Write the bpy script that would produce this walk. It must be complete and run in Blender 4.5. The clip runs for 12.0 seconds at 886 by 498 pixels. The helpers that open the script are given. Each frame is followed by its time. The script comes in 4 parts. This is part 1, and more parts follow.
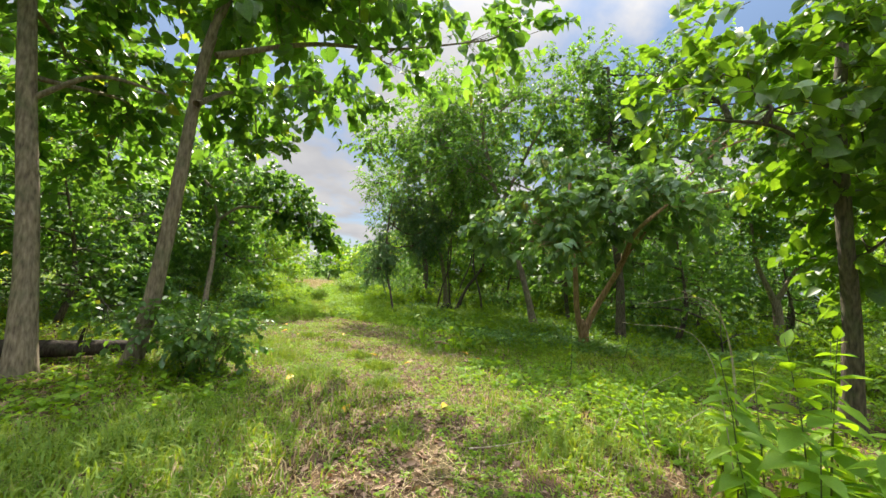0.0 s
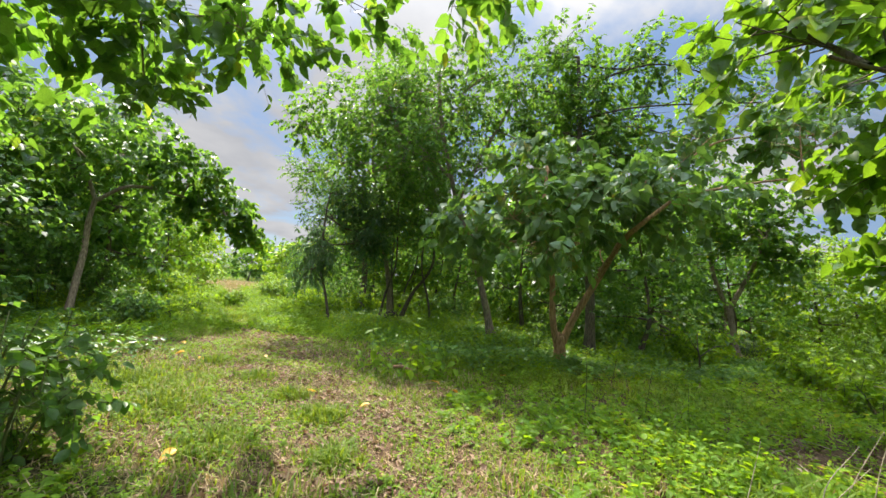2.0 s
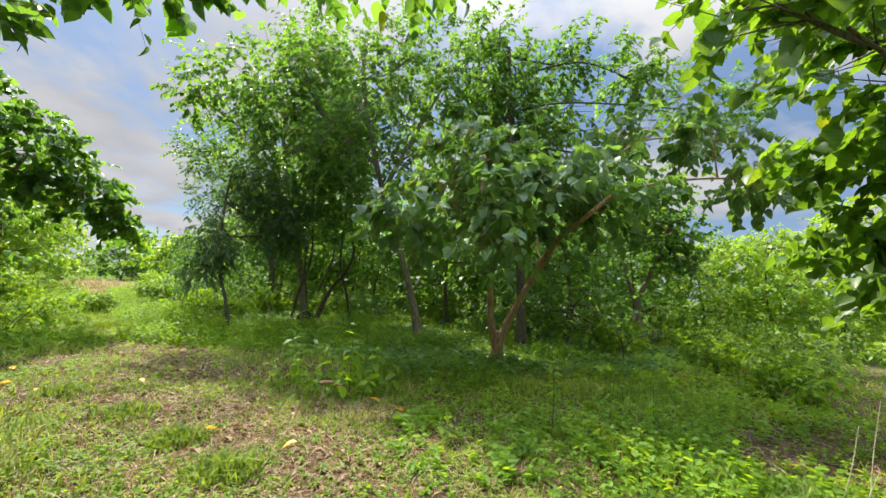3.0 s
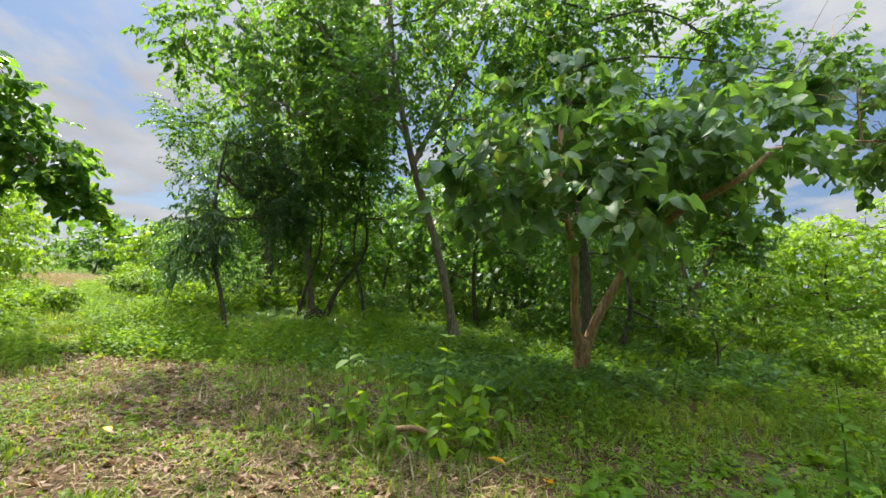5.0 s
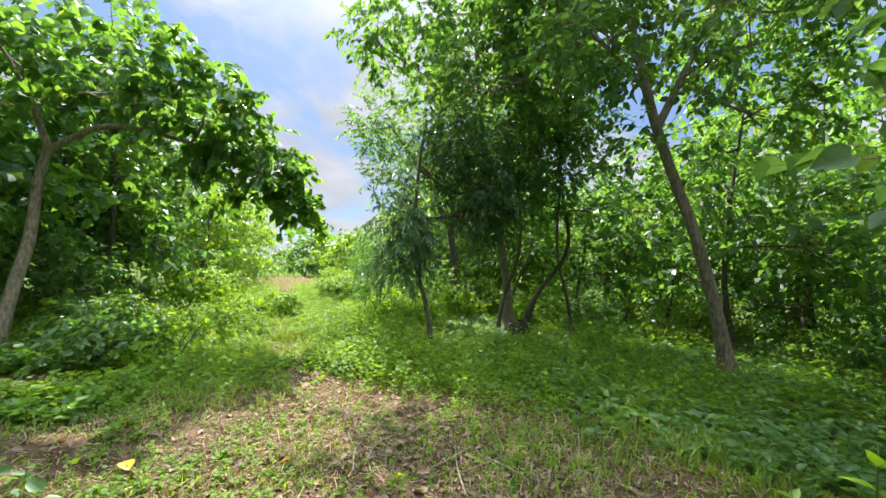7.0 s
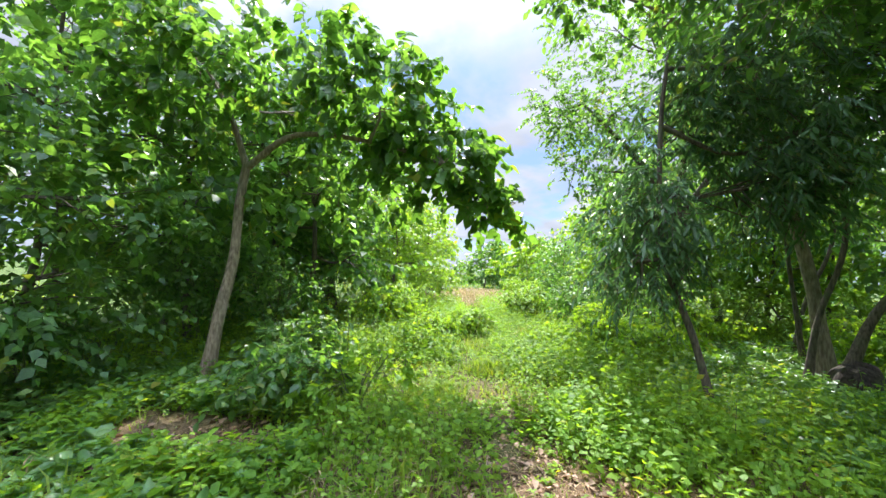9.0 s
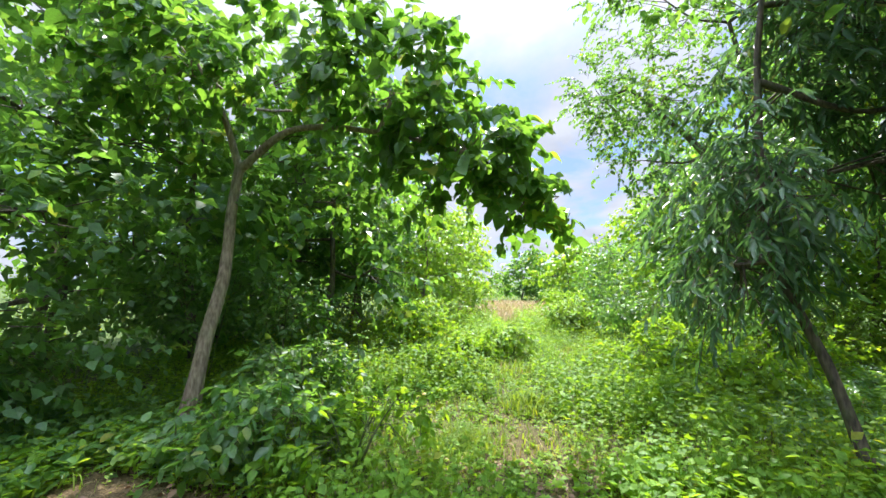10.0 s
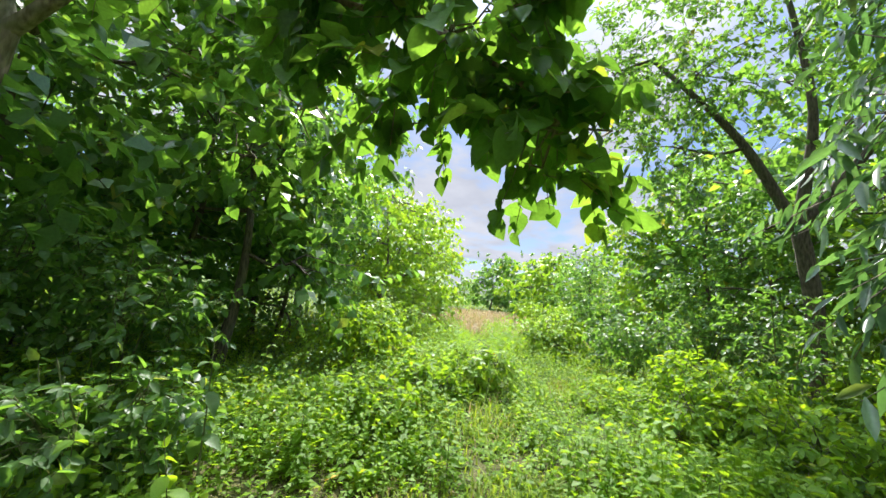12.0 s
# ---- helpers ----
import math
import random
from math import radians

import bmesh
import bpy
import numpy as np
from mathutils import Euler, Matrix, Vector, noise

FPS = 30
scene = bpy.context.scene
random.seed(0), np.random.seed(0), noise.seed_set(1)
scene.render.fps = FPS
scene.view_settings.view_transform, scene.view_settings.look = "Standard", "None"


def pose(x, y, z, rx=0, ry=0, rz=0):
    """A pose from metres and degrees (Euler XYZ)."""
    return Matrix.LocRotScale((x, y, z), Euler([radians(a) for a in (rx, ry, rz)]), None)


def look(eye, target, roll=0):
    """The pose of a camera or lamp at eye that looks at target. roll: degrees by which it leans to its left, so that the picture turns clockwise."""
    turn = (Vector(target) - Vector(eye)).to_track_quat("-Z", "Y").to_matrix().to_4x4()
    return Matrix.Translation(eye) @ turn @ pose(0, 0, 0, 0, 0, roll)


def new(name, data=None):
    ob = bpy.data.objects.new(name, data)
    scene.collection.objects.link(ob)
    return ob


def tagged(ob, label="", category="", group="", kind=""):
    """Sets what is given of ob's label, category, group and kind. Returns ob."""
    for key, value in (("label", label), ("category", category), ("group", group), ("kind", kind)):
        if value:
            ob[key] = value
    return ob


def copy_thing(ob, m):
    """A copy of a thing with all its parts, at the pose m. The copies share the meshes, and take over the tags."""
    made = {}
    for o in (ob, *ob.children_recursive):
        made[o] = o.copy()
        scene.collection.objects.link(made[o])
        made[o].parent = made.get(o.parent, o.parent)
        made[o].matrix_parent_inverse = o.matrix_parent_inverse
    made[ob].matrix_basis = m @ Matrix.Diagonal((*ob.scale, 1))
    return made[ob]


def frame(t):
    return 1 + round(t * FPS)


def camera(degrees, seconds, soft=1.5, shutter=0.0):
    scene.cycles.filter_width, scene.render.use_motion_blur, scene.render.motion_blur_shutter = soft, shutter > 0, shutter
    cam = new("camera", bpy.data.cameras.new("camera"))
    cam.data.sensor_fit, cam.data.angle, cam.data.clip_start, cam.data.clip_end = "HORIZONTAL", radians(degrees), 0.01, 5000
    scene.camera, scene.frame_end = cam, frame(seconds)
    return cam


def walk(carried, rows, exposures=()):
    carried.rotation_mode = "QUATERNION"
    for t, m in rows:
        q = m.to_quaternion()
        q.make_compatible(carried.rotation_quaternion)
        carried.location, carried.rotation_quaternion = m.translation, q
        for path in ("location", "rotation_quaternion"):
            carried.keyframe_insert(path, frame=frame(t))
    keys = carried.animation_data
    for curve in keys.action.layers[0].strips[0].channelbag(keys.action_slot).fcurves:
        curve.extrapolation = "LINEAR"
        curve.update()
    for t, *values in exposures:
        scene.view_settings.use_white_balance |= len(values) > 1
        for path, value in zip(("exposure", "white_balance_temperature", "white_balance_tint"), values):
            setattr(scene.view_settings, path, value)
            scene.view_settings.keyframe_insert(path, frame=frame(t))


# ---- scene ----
cam = camera(97.4, 12.0)
METRES, EYE, TILT, LEAN, TURN = 13.5, 1.5, 0.0, 0.0, 0.0
ROWS = [
    (0.0, 0.0, 0.0, 0.0, -0.25, 3.77, -3.83),
    (0.5, -0.0156, 0.0362, -0.0017, -1.24, 3.95, -3.97),
    (1.0, -0.0314, 0.0699, 0.0027, -2.2, 4.14, -4.03),
    (1.5, -0.0335, 0.1048, 0.002, -4.68, 4.44, -4.3),
    (2.0, -0.0385, 0.1386, -0.001, -10.42, 4.93, -4.62),
    (2.5, -0.0467, 0.1725, -0.0009, -18.67, 5.63, -4.12),
    (4.5, -0.0773, 0.3378, -0.0092, -26.91, 4.34, -3.7),
    (5.0, -0.0905, 0.3817, -0.0106, -25.44, 4.48, -3.66),
    (5.5, -0.1021, 0.4241, -0.0092, -22.56, 4.88, -3.78),
    (6.0, -0.1159, 0.469, -0.0096, -18.14, 4.75, -3.88),
    (6.5, -0.1359, 0.5069, -0.0069, -11.69, 3.96, -3.57),
    (7.0, -0.1509, 0.5493, -0.0091, -3.26, 3.22, -3.29),
    (7.5, -0.1675, 0.5876, -0.0096, 5.3, 2.61, -3.27),
    (9.5, -0.231, 0.7412, -0.0073, 24.89, 4.34, -0.72),
    (10.0, -0.2422, 0.7818, -0.0065, 27.11, 5.14, -0.24),
    (10.5, -0.2609, 0.8206, -0.0074, 28.43, 5.25, -1.07),
    (11.0, -0.276, 0.8625, -0.0102, 27.63, 5.17, -2.73),
    (11.5, -0.2896, 0.9045, -0.0111, 25.1, 5.44, -4.21),
    (12.0, -0.3086, 0.9434, -0.0098, 22.27, 6.06, -4.56),
]
walk(cam, [(t, pose(0, 0, EYE, TILT, LEAN, TURN) @ pose(METRES * x, METRES * y, METRES * z, 90 + pitch, roll, yaw)) for t, x, y, z, yaw, pitch, roll in ROWS], [(0.0, 1.67, 6550, 11), (2.5, 1.57, 6350, 11), (5.0, 1.57, 6200, 11), (7.5, 1.93, 5900, 12), (9.5, 2.02, 5700, 13), (12.0, 1.85, 5900, 14)])

# ---- world, sun ----
SUN_AZ, SUN_EL = -15.0, 48.0   # degrees clockwise from the way ahead; above the horizon
world = bpy.data.worlds.new("sky")
scene.world = world
world.use_nodes = True
wn, wl = world.node_tree.nodes, world.node_tree.links
wn.clear()


def wnode(kind, operation=""):
    n = wn.new(kind)
    if operation:
        n.operation = operation
    return n


w_out = wnode("ShaderNodeOutputWorld")
w_bg = wnode("ShaderNodeBackground")
w_bg.inputs[1].default_value = 0.068
w_sky = wnode("ShaderNodeTexSky")
w_sky.sky_type, w_sky.sun_disc = "NISHITA", False
w_sky.sun_elevation, w_sky.sun_rotation = radians(SUN_EL), radians(SUN_AZ)
w_sky.air_density, w_sky.dust_density, w_sky.ozone_density = 1.0, 0.6, 1.0
w_tc = wnode("ShaderNodeTexCoord")
w_sep = wnode("ShaderNodeSeparateXYZ")
w_add = wnode("ShaderNodeMath", operation="ADD")
w_add.inputs[1].default_value = 0.22
w_max = wnode("ShaderNodeMath", operation="MAXIMUM")
w_max.inputs[1].default_value = 0.05
w_dx = wnode("ShaderNodeMath", operation="DIVIDE")
w_dy = wnode("ShaderNodeMath", operation="DIVIDE")
w_com = wnode("ShaderNodeCombineXYZ")
w_noise = wnode("ShaderNodeTexNoise")
w_noise.inputs["Scale"].default_value = 1.25
w_noise.inputs["Detail"].default_value = 9.0
w_noise.inputs["Roughness"].default_value = 0.55
w_noise.inputs["Distortion"].default_value = 0.25
w_ramp = wnode("ShaderNodeValToRGB")
w_ramp.color_ramp.elements[0].position = 0.43
w_ramp.color_ramp.elements[1].position = 0.53
w_noise2 = wnode("ShaderNodeTexNoise")
w_noise2.inputs["Scale"].default_value = 2.6
w_noise2.inputs["Detail"].default_value = 6.0
w_ramp2 = wnode("ShaderNodeValToRGB")
w_ramp2.color_ramp.elements[0].position = 0.36
w_ramp2.color_ramp.elements[0].color = (3.9, 3.97, 4.15, 1)
w_ramp2.color_ramp.elements[1].position = 0.60
w_ramp2.color_ramp.elements[1].color = (4.9, 4.9, 4.9, 1)
w_mix = wnode("ShaderNodeMixRGB")
wl.new(w_tc.outputs["Generated"], w_sep.inputs[0])
wl.new(w_sep.outputs[2], w_max.inputs[0])
wl.new(w_max.outputs[0], w_add.inputs[0])
wl.new(w_sep.outputs[0], w_dx.inputs[0])
wl.new(w_add.outputs[0], w_dx.inputs[1])
wl.new(w_sep.outputs[1], w_dy.inputs[0])
wl.new(w_add.outputs[0], w_dy.inputs[1])
wl.new(w_dx.outputs[0], w_com.inputs[0])
wl.new(w_dy.outputs[0], w_com.inputs[1])
wl.new(w_com.outputs[0], w_noise.inputs["Vector"])
wl.new(w_com.outputs[0], w_noise2.inputs["Vector"])
wl.new(w_noise.outputs[0], w_ramp.inputs[0])
wl.new(w_noise2.outputs[0], w_ramp2.inputs[0])
wl.new(w_ramp.outputs[0], w_mix.inputs[0])
w_veil = wnode("ShaderNodeMixRGB")
w_veil.inputs[0].default_value, w_veil.inputs[2].default_value = 0.6, (1.7, 2.6, 4.1, 1)
wl.new(w_sky.outputs[0], w_veil.inputs[1])
wl.new(w_veil.outputs[0], w_mix.inputs[1])
wl.new(w_ramp2.outputs[0], w_mix.inputs[2])
# thin cloud glows round the sun
w_dot = wnode("ShaderNodeVectorMath", operation="DOT_PRODUCT")
w_dot.inputs[1].default_value = (math.sin(radians(SUN_AZ)) * math.cos(radians(SUN_EL)), math.cos(radians(SUN_AZ)) * math.cos(radians(SUN_EL)), math.sin(radians(SUN_EL)))
w_pos = wnode("ShaderNodeMath", operation="MAXIMUM")
w_pos.inputs[1].default_value = 0.0
w_pow = wnode("ShaderNodeMath", operation="POWER")
w_pow.inputs[1].default_value = 90.0
w_gain = wnode("ShaderNodeMath", operation="MULTIPLY_ADD")
w_gain.inputs[1].default_value, w_gain.inputs[2].default_value = 1.0, 1.0
w_lit = wnode("ShaderNodeVectorMath", operation="SCALE")
wl.new(w_tc.outputs["Generated"], w_dot.inputs[0])
wl.new(w_dot.outputs["Value"], w_pos.inputs[0])
wl.new(w_pos.outputs[0], w_pow.inputs[0])
wl.new(w_pow.outputs[0], w_gain.inputs[0])
# cloud brightness rises steeply overhead, out of view, as added fill for the shade
w_rise = wnode("ShaderNodeMath", operation="POWER")
w_rise.inputs[1].default_value = 6.0
w_over = wnode("ShaderNodeMath", operation="MULTIPLY_ADD")
w_over.inputs[1].default_value, w_over.inputs[2].default_value = 7.4, 0.66
w_all = wnode("ShaderNodeMath", operation="MULTIPLY")
wl.new(w_max.outputs[0], w_rise.inputs[0])
wl.new(w_rise.outputs[0], w_over.inputs[0])
wl.new(w_mix.outputs[0], w_lit.inputs[0])
wl.new(w_gain.outputs[0], w_all.inputs[0])
wl.new(w_over.outputs[0], w_all.inputs[1])
wl.new(w_all.outputs[0], w_lit.inputs["Scale"])
wl.new(w_lit.outputs[0], w_bg.inputs[0])
wl.new(w_bg.outputs[0], w_out.inputs[0])

sun = new("sun", bpy.data.lights.new("sun", "SUN"))
sun.data.energy, sun.data.angle, sun.data.color = 3.4, radians(0.6), (1.0, 0.93, 0.79)
_a, _e = radians(SUN_AZ), radians(SUN_EL)
sun.matrix_world = look((math.sin(_a) * math.cos(_e) * 60, math.cos(_a) * math.cos(_e) * 60, math.sin(_e) * 60), (0, 0, 0))
tagged(sun, "the sun", "sun", kind="structure")


# ---- materials ----
def nodes_of(name):
    m = bpy.data.materials.new(name)
    m.use_nodes = True
    nt = m.node_tree
    nt.nodes.clear()
    return m, nt.nodes, nt.links


def leaf_material(name, dark, light, through_light, rough=0.42, amount=0.5, spot=(0.30, 0.26, 0.03), gloss=0.5):
    """Thin leaf: coloured leaf by leaf, with light coming through it."""
    m, n, l = nodes_of(name)
    out = n.new("ShaderNodeOutputMaterial")
    geo = n.new("ShaderNodeNewGeometry")
    tc = n.new("ShaderNodeTexCoord")
    noi = n.new("ShaderNodeTexNoise")
    noi.inputs["Scale"].default_value = 0.9
    noi.inputs["Detail"].default_value = 3
    fine = n.new("ShaderNodeTexNoise")
    fine.inputs["Scale"].default_value = 45
    l.new(tc.outputs["Object"], noi.inputs["Vector"])
    l.new(tc.outputs["Object"], fine.inputs["Vector"])
    info = n.new("ShaderNodeObjectInfo")
    both = n.new("ShaderNodeMath")
    both.operation = "ADD"
    l.new(geo.outputs["Random Per Island"], both.inputs[0])
    l.new(info.outputs["Random"], both.inputs[1])
    wrap = n.new("ShaderNodeMath")
    wrap.operation = "FRACT"
    l.new(both.outputs[0], wrap.inputs[0])
    add = n.new("ShaderNodeMath")
    add.operation = "ADD"
    l.new(wrap.outputs[0], add.inputs[0])
    l.new(noi.outputs[0], add.inputs[1])
    half = n.new("ShaderNodeMath")
    half.operation = "MULTIPLY"
    half.inputs[1].default_value = 0.55
    l.new(add.outputs[0], half.inputs[0])
    ramp = n.new("ShaderNodeValToRGB")
    ramp.color_ramp.elements[0].position, ramp.color_ramp.elements[0].color = 0.15, (*dark, 1)
    ramp.color_ramp.elements[1].position, ramp.color_ramp.elements[1].color = 0.80, (*light, 1)
    e = ramp.color_ramp.elements.new(0.97)
    e.color = (*spot, 1)
    l.new(half.outputs[0], ramp.inputs[0])
    grain = n.new("ShaderNodeMixRGB")
    grain.blend_type = "MULTIPLY"
    grain.inputs[0].default_value = 0.5
    l.new(ramp.outputs[0], grain.inputs[1])
    l.new(fine.outputs[0], grain.inputs[2])
    bright = n.new("ShaderNodeMixRGB")
    bright.blend_type = "MULTIPLY"
    bright.inputs[0].default_value = 1
    bright.inputs[2].default_value = (1.42, 1.3, 1.40, 1)
    l.new(grain.outputs[0], bright.inputs[1])
    pr = n.new("ShaderNodeBsdfPrincipled")
    pr.inputs["Roughness"].default_value = rough
    pr.inputs["Specular IOR Level"].default_value = gloss
    l.new(bright.outputs[0], pr.inputs["Base Color"])
    tr = n.new("ShaderNodeBsdfTranslucent")
    tint = n.new("ShaderNodeMixRGB")
    tint.blend_type = "MULTIPLY"
    tint.inputs[0].default_value = 1
    tint.inputs[2].default_value = (*through_light, 1)
    l.new(bright.outputs[0], tint.inputs[1])
    l.new(tint.outputs[0], tr.inputs[0])
    mix = n.new("ShaderNodeMixShader")
    mix.inputs[0].default_value = amount
    l.new(pr.outputs[0], mix.inputs[1])
    l.new(tr.outputs[0], mix.inputs[2])
    l.new(mix.outputs[0], out.inputs[0])
    return m


def bark_material(name, dark, light, scale=6.0, moss=0.0):
    m, n, l = nodes_of(name)
    out = n.new("ShaderNodeOutputMaterial")
    tc = n.new("ShaderNodeTexCoord")
    mp = n.new("ShaderNodeMapping")
    mp.inputs["Scale"].default_value = (1, 1, 0.25)
    l.new(tc.outputs["Object"], mp.inputs[0])
    a = n.new("ShaderNodeTexNoise")
    a.inputs["Scale"].default_value, a.inputs["Detail"].default_value = scale * 5, 8
    b = n.new("ShaderNodeTexNoise")
    b.inputs["Scale"].default_value, b.inputs["Detail"].default_value = scale * 0.6, 4
    l.new(mp.outputs[0], a.inputs["Vector"])
    l.new(tc.outputs["Object"], b.inputs["Vector"])
    ramp = n.new("ShaderNodeValToRGB")
    ramp.color_ramp.elements[0].position, ramp.color_ramp.elements[0].color = 0.32, (*dark, 1)
    ramp.color_ramp.elements[1].position, ramp.color_ramp.elements[1].color = 0.68, (*light, 1)
    l.new(a.outputs[0], ramp.inputs[0])
    patch = n.new("ShaderNodeMixRGB")
    patch.inputs[2].default_value = (0.10, 0.13, 0.06, 1)
    r2 = n.new("ShaderNodeValToRGB")
    r2.color_ramp.elements[0].position, r2.color_ramp.elements[1].position = 0.52, 0.72
    r2.color_ramp.elements[1].color = (moss, moss, moss, 1)
    l.new(b.outputs[0], r2.inputs[0])
    l.new(r2.outputs[0], patch.inputs[0])
    l.new(ramp.outputs[0], patch.inputs[1])
    pr = n.new("ShaderNodeBsdfPrincipled")
    pr.inputs["Roughness"].default_value = 0.9
    pr.inputs["Specular IOR Level"].default_value = 0.2
    l.new(patch.outputs[0], pr.inputs["Base Color"])
    bump = n.new("ShaderNodeBump")
    bump.inputs["Strength"].default_value, bump.inputs["Distance"].default_value = 0.7, 0.02
    l.new(a.outputs[0], bump.inputs["Height"])
    l.new(bump.outputs[0], pr.inputs["Normal"])
    l.new(pr.outputs[0], out.inputs[0])
    return m


def soil_material():
    m, n, l = nodes_of("soil")
    out = n.new("ShaderNodeOutputMaterial")
    tc = n.new("ShaderNodeTexCoord")
    big, mid, fine = (n.new("ShaderNodeTexNoise") for _ in range(3))
    for t, s, d in ((big, 0.5, 5), (mid, 4, 6), (fine, 60, 5)):
        t.inputs["Scale"].default_value, t.inputs["Detail"].default_value = s, d
        l.new(tc.outputs["Object"], t.inputs["Vector"])
    earth = n.new("ShaderNodeValToRGB")
    earth.color_ramp.elements[0].position, earth.color_ramp.elements[0].color = 0.30, (0.050, 0.034, 0.023, 1)
    earth.color_ramp.elements[1].position, earth.color_ramp.elements[1].color = 0.70, (0.205, 0.148, 0.098, 1)
    l.new(fine.outputs[0], earth.inputs[0])
    tone = n.new("ShaderNodeValToRGB")
    tone.color_ramp.elements[0].position, tone.color_ramp.elements[0].color = 0.35, (0.75, 0.62, 0.5, 1)
    tone.color_ramp.elements[1].position, tone.color_ramp.elements[1].color = 0.65, (1.15, 1.02, 0.85, 1)
    l.new(mid.outputs[0], tone.inputs[0])
    mul = n.new("ShaderNodeMixRGB")
    mul.blend_type, mul.inputs[0].default_value = "MULTIPLY", 1
    l.new(earth.outputs[0], mul.inputs[1])
    l.new(tone.outputs[0], mul.inputs[2])
    green = n.new("ShaderNodeMixRGB")
    gm = n.new("ShaderNodeValToRGB")
    gm.color_ramp.elements[0].position, gm.color_ramp.elements[1].position = 0.52, 0.75
    l.new(big.outputs[0], gm.inputs[0])
    l.new(gm.outputs[0], green.inputs[0])
    l.new(mul.outputs[0], green.inputs[1])
    thatch = n.new("ShaderNodeValToRGB")
    thatch.color_ramp.elements[0].position, thatch.color_ramp.elements[0].color = 0.35, (0.03, 0.055, 0.012, 1)
    thatch.color_ramp.elements[1].position, thatch.color_ramp.elements[1].color = 0.68, (0.13, 0.17, 0.045, 1)
    l.new(fine.outputs[0], thatch.inputs[0])
    l.new(thatch.outputs[0], green.inputs[2])
    # meadow thatch takes over from bare earth far out
    ln = n.new("ShaderNodeVectorMath")
    ln.operation = "LENGTH"
    l.new(tc.outputs["Object"], ln.inputs[0])
    rng_ = n.new("ShaderNodeMapRange")
    rng_.inputs["From Min"].default_value, rng_.inputs["From Max"].default_value = 13, 20
    l.new(ln.outputs["Value"], rng_.inputs[0])
    far = n.new("ShaderNodeMixRGB")
    l.new(rng_.outputs[0], far.inputs[0])
    l.new(green.outputs[0], far.inputs[1])
    l.new(thatch.outputs[0], far.inputs[2])
    pr = n.new("ShaderNodeBsdfPrincipled")
    pr.inputs["Roughness"].default_value = 0.95
    pr.inputs["Specular IOR Level"].default_value = 0.15
    l.new(far.outputs[0], pr.inputs["Base Color"])
    bump = n.new("ShaderNodeBump")
    bump.inputs["Strength"].default_value, bump.inputs["Distance"].default_value = 0.8, 0.03
    l.new(fine.outputs[0], bump.inputs["Height"])
    l.new(bump.outputs[0], pr.inputs["Normal"])
    l.new(pr.outputs[0], out.inputs[0])
    return m


M_HEART = leaf_material("broad_leaf", (0.055, 0.130, 0.034), (0.125, 0.245, 0.058), (1.9, 1.9, 0.5), 0.42, 0.6)
# broad leaf again in lighter, yellower green: the backlight is put into the colour
M_LIT = leaf_material("backlit_broad_leaf", (0.070, 0.155, 0.026), (0.145, 0.260, 0.044), (1.9, 1.9, 0.4), 0.42, 0.52)
M_TEAK = leaf_material("large_leaf", (0.078, 0.165, 0.056), (0.145, 0.26, 0.088), (1.7, 1.7, 0.5), 0.52, 0.5)
M_NARROW = leaf_material("narrow_leaf", (0.052, 0.120, 0.056), (0.105, 0.20, 0.088), (1.5, 1.6, 0.6), 0.36, 0.5)
M_FOREST = leaf_material("forest_leaf", (0.058, 0.138, 0.042), (0.125, 0.245, 0.066), (1.8, 1.8, 0.5), 0.44, 0.6)
M_BRIGHT = leaf_material("bright_leaf", (0.12, 0.23, 0.022), (0.22, 0.36, 0.040), (1.7, 1.7, 0.4), 0.5, 0.5)
M_HERB = leaf_material("herb_leaf", (0.080, 0.19, 0.018), (0.19, 0.35, 0.030), (2.1, 1.8, 0.35), 0.58, 0.54, gloss=0.28)
M_SHADE = leaf_material("shade_leaf", (0.066, 0.158, 0.036), (0.130, 0.262, 0.054), (1.9, 1.8, 0.4), 0.40, 0.45)
M_GRASS = leaf_material("grass_blade", (0.075, 0.17, 0.020), (0.22, 0.33, 0.045), (1.7, 1.5, 0.4), 0.6, 0.45, gloss=0.25)
M_STRAW = leaf_material("dry_grass", (0.22, 0.175, 0.075), (0.48, 0.40, 0.20), (1.2, 1.1, 0.8), 0.7, 0.3, (0.35, 0.28, 0.12))
M_LITTER = leaf_material("dead_leaf", (0.10, 0.055, 0.028), (0.36, 0.25, 0.14), (1.1, 0.9, 0.6), 0.7, 0.15, (0.5, 0.42, 0.28))
M_YELLOW = leaf_material("yellow_leaf", (0.60, 0.36, 0.02), (0.75, 0.50, 0.03), (1.2, 1.0, 0.4), 0.5, 0.3, (0.75, 0.5, 0.04))
M_BARK = bark_material("grey_brown_bark", (0.13, 0.10, 0.07), (0.35, 0.28, 0.205), 6, 0.5)
M_BARK_TAN = bark_material("tan_bark", (0.20, 0.115, 0.06), (0.46, 0.29, 0.16), 6, 0.25)
M_BARK_DARK = bark_material("dark_bark", (0.055, 0.045, 0.036), (0.17, 0.135, 0.10), 7, 0.6)
M_ROT = bark_material("rotten_bark", (0.020, 0.016, 0.013), (0.075, 0.058, 0.044), 7, 0.4)
M_STEM = bark_material("green_stem", (0.07, 0.10, 0.03), (0.17, 0.18, 0.07), 10, 0.0)
M_DRYWOOD = bark_material("dry_twig", (0.22, 0.17, 0.11), (0.48, 0.40, 0.28), 10, 0.0)
M_SOIL = soil_material()

# ---- geometry helpers ----
R = np.random.default_rng(7)


def unit(a):
    return a / np.maximum(np.linalg.norm(a, axis=-1, keepdims=True), 1e-9)


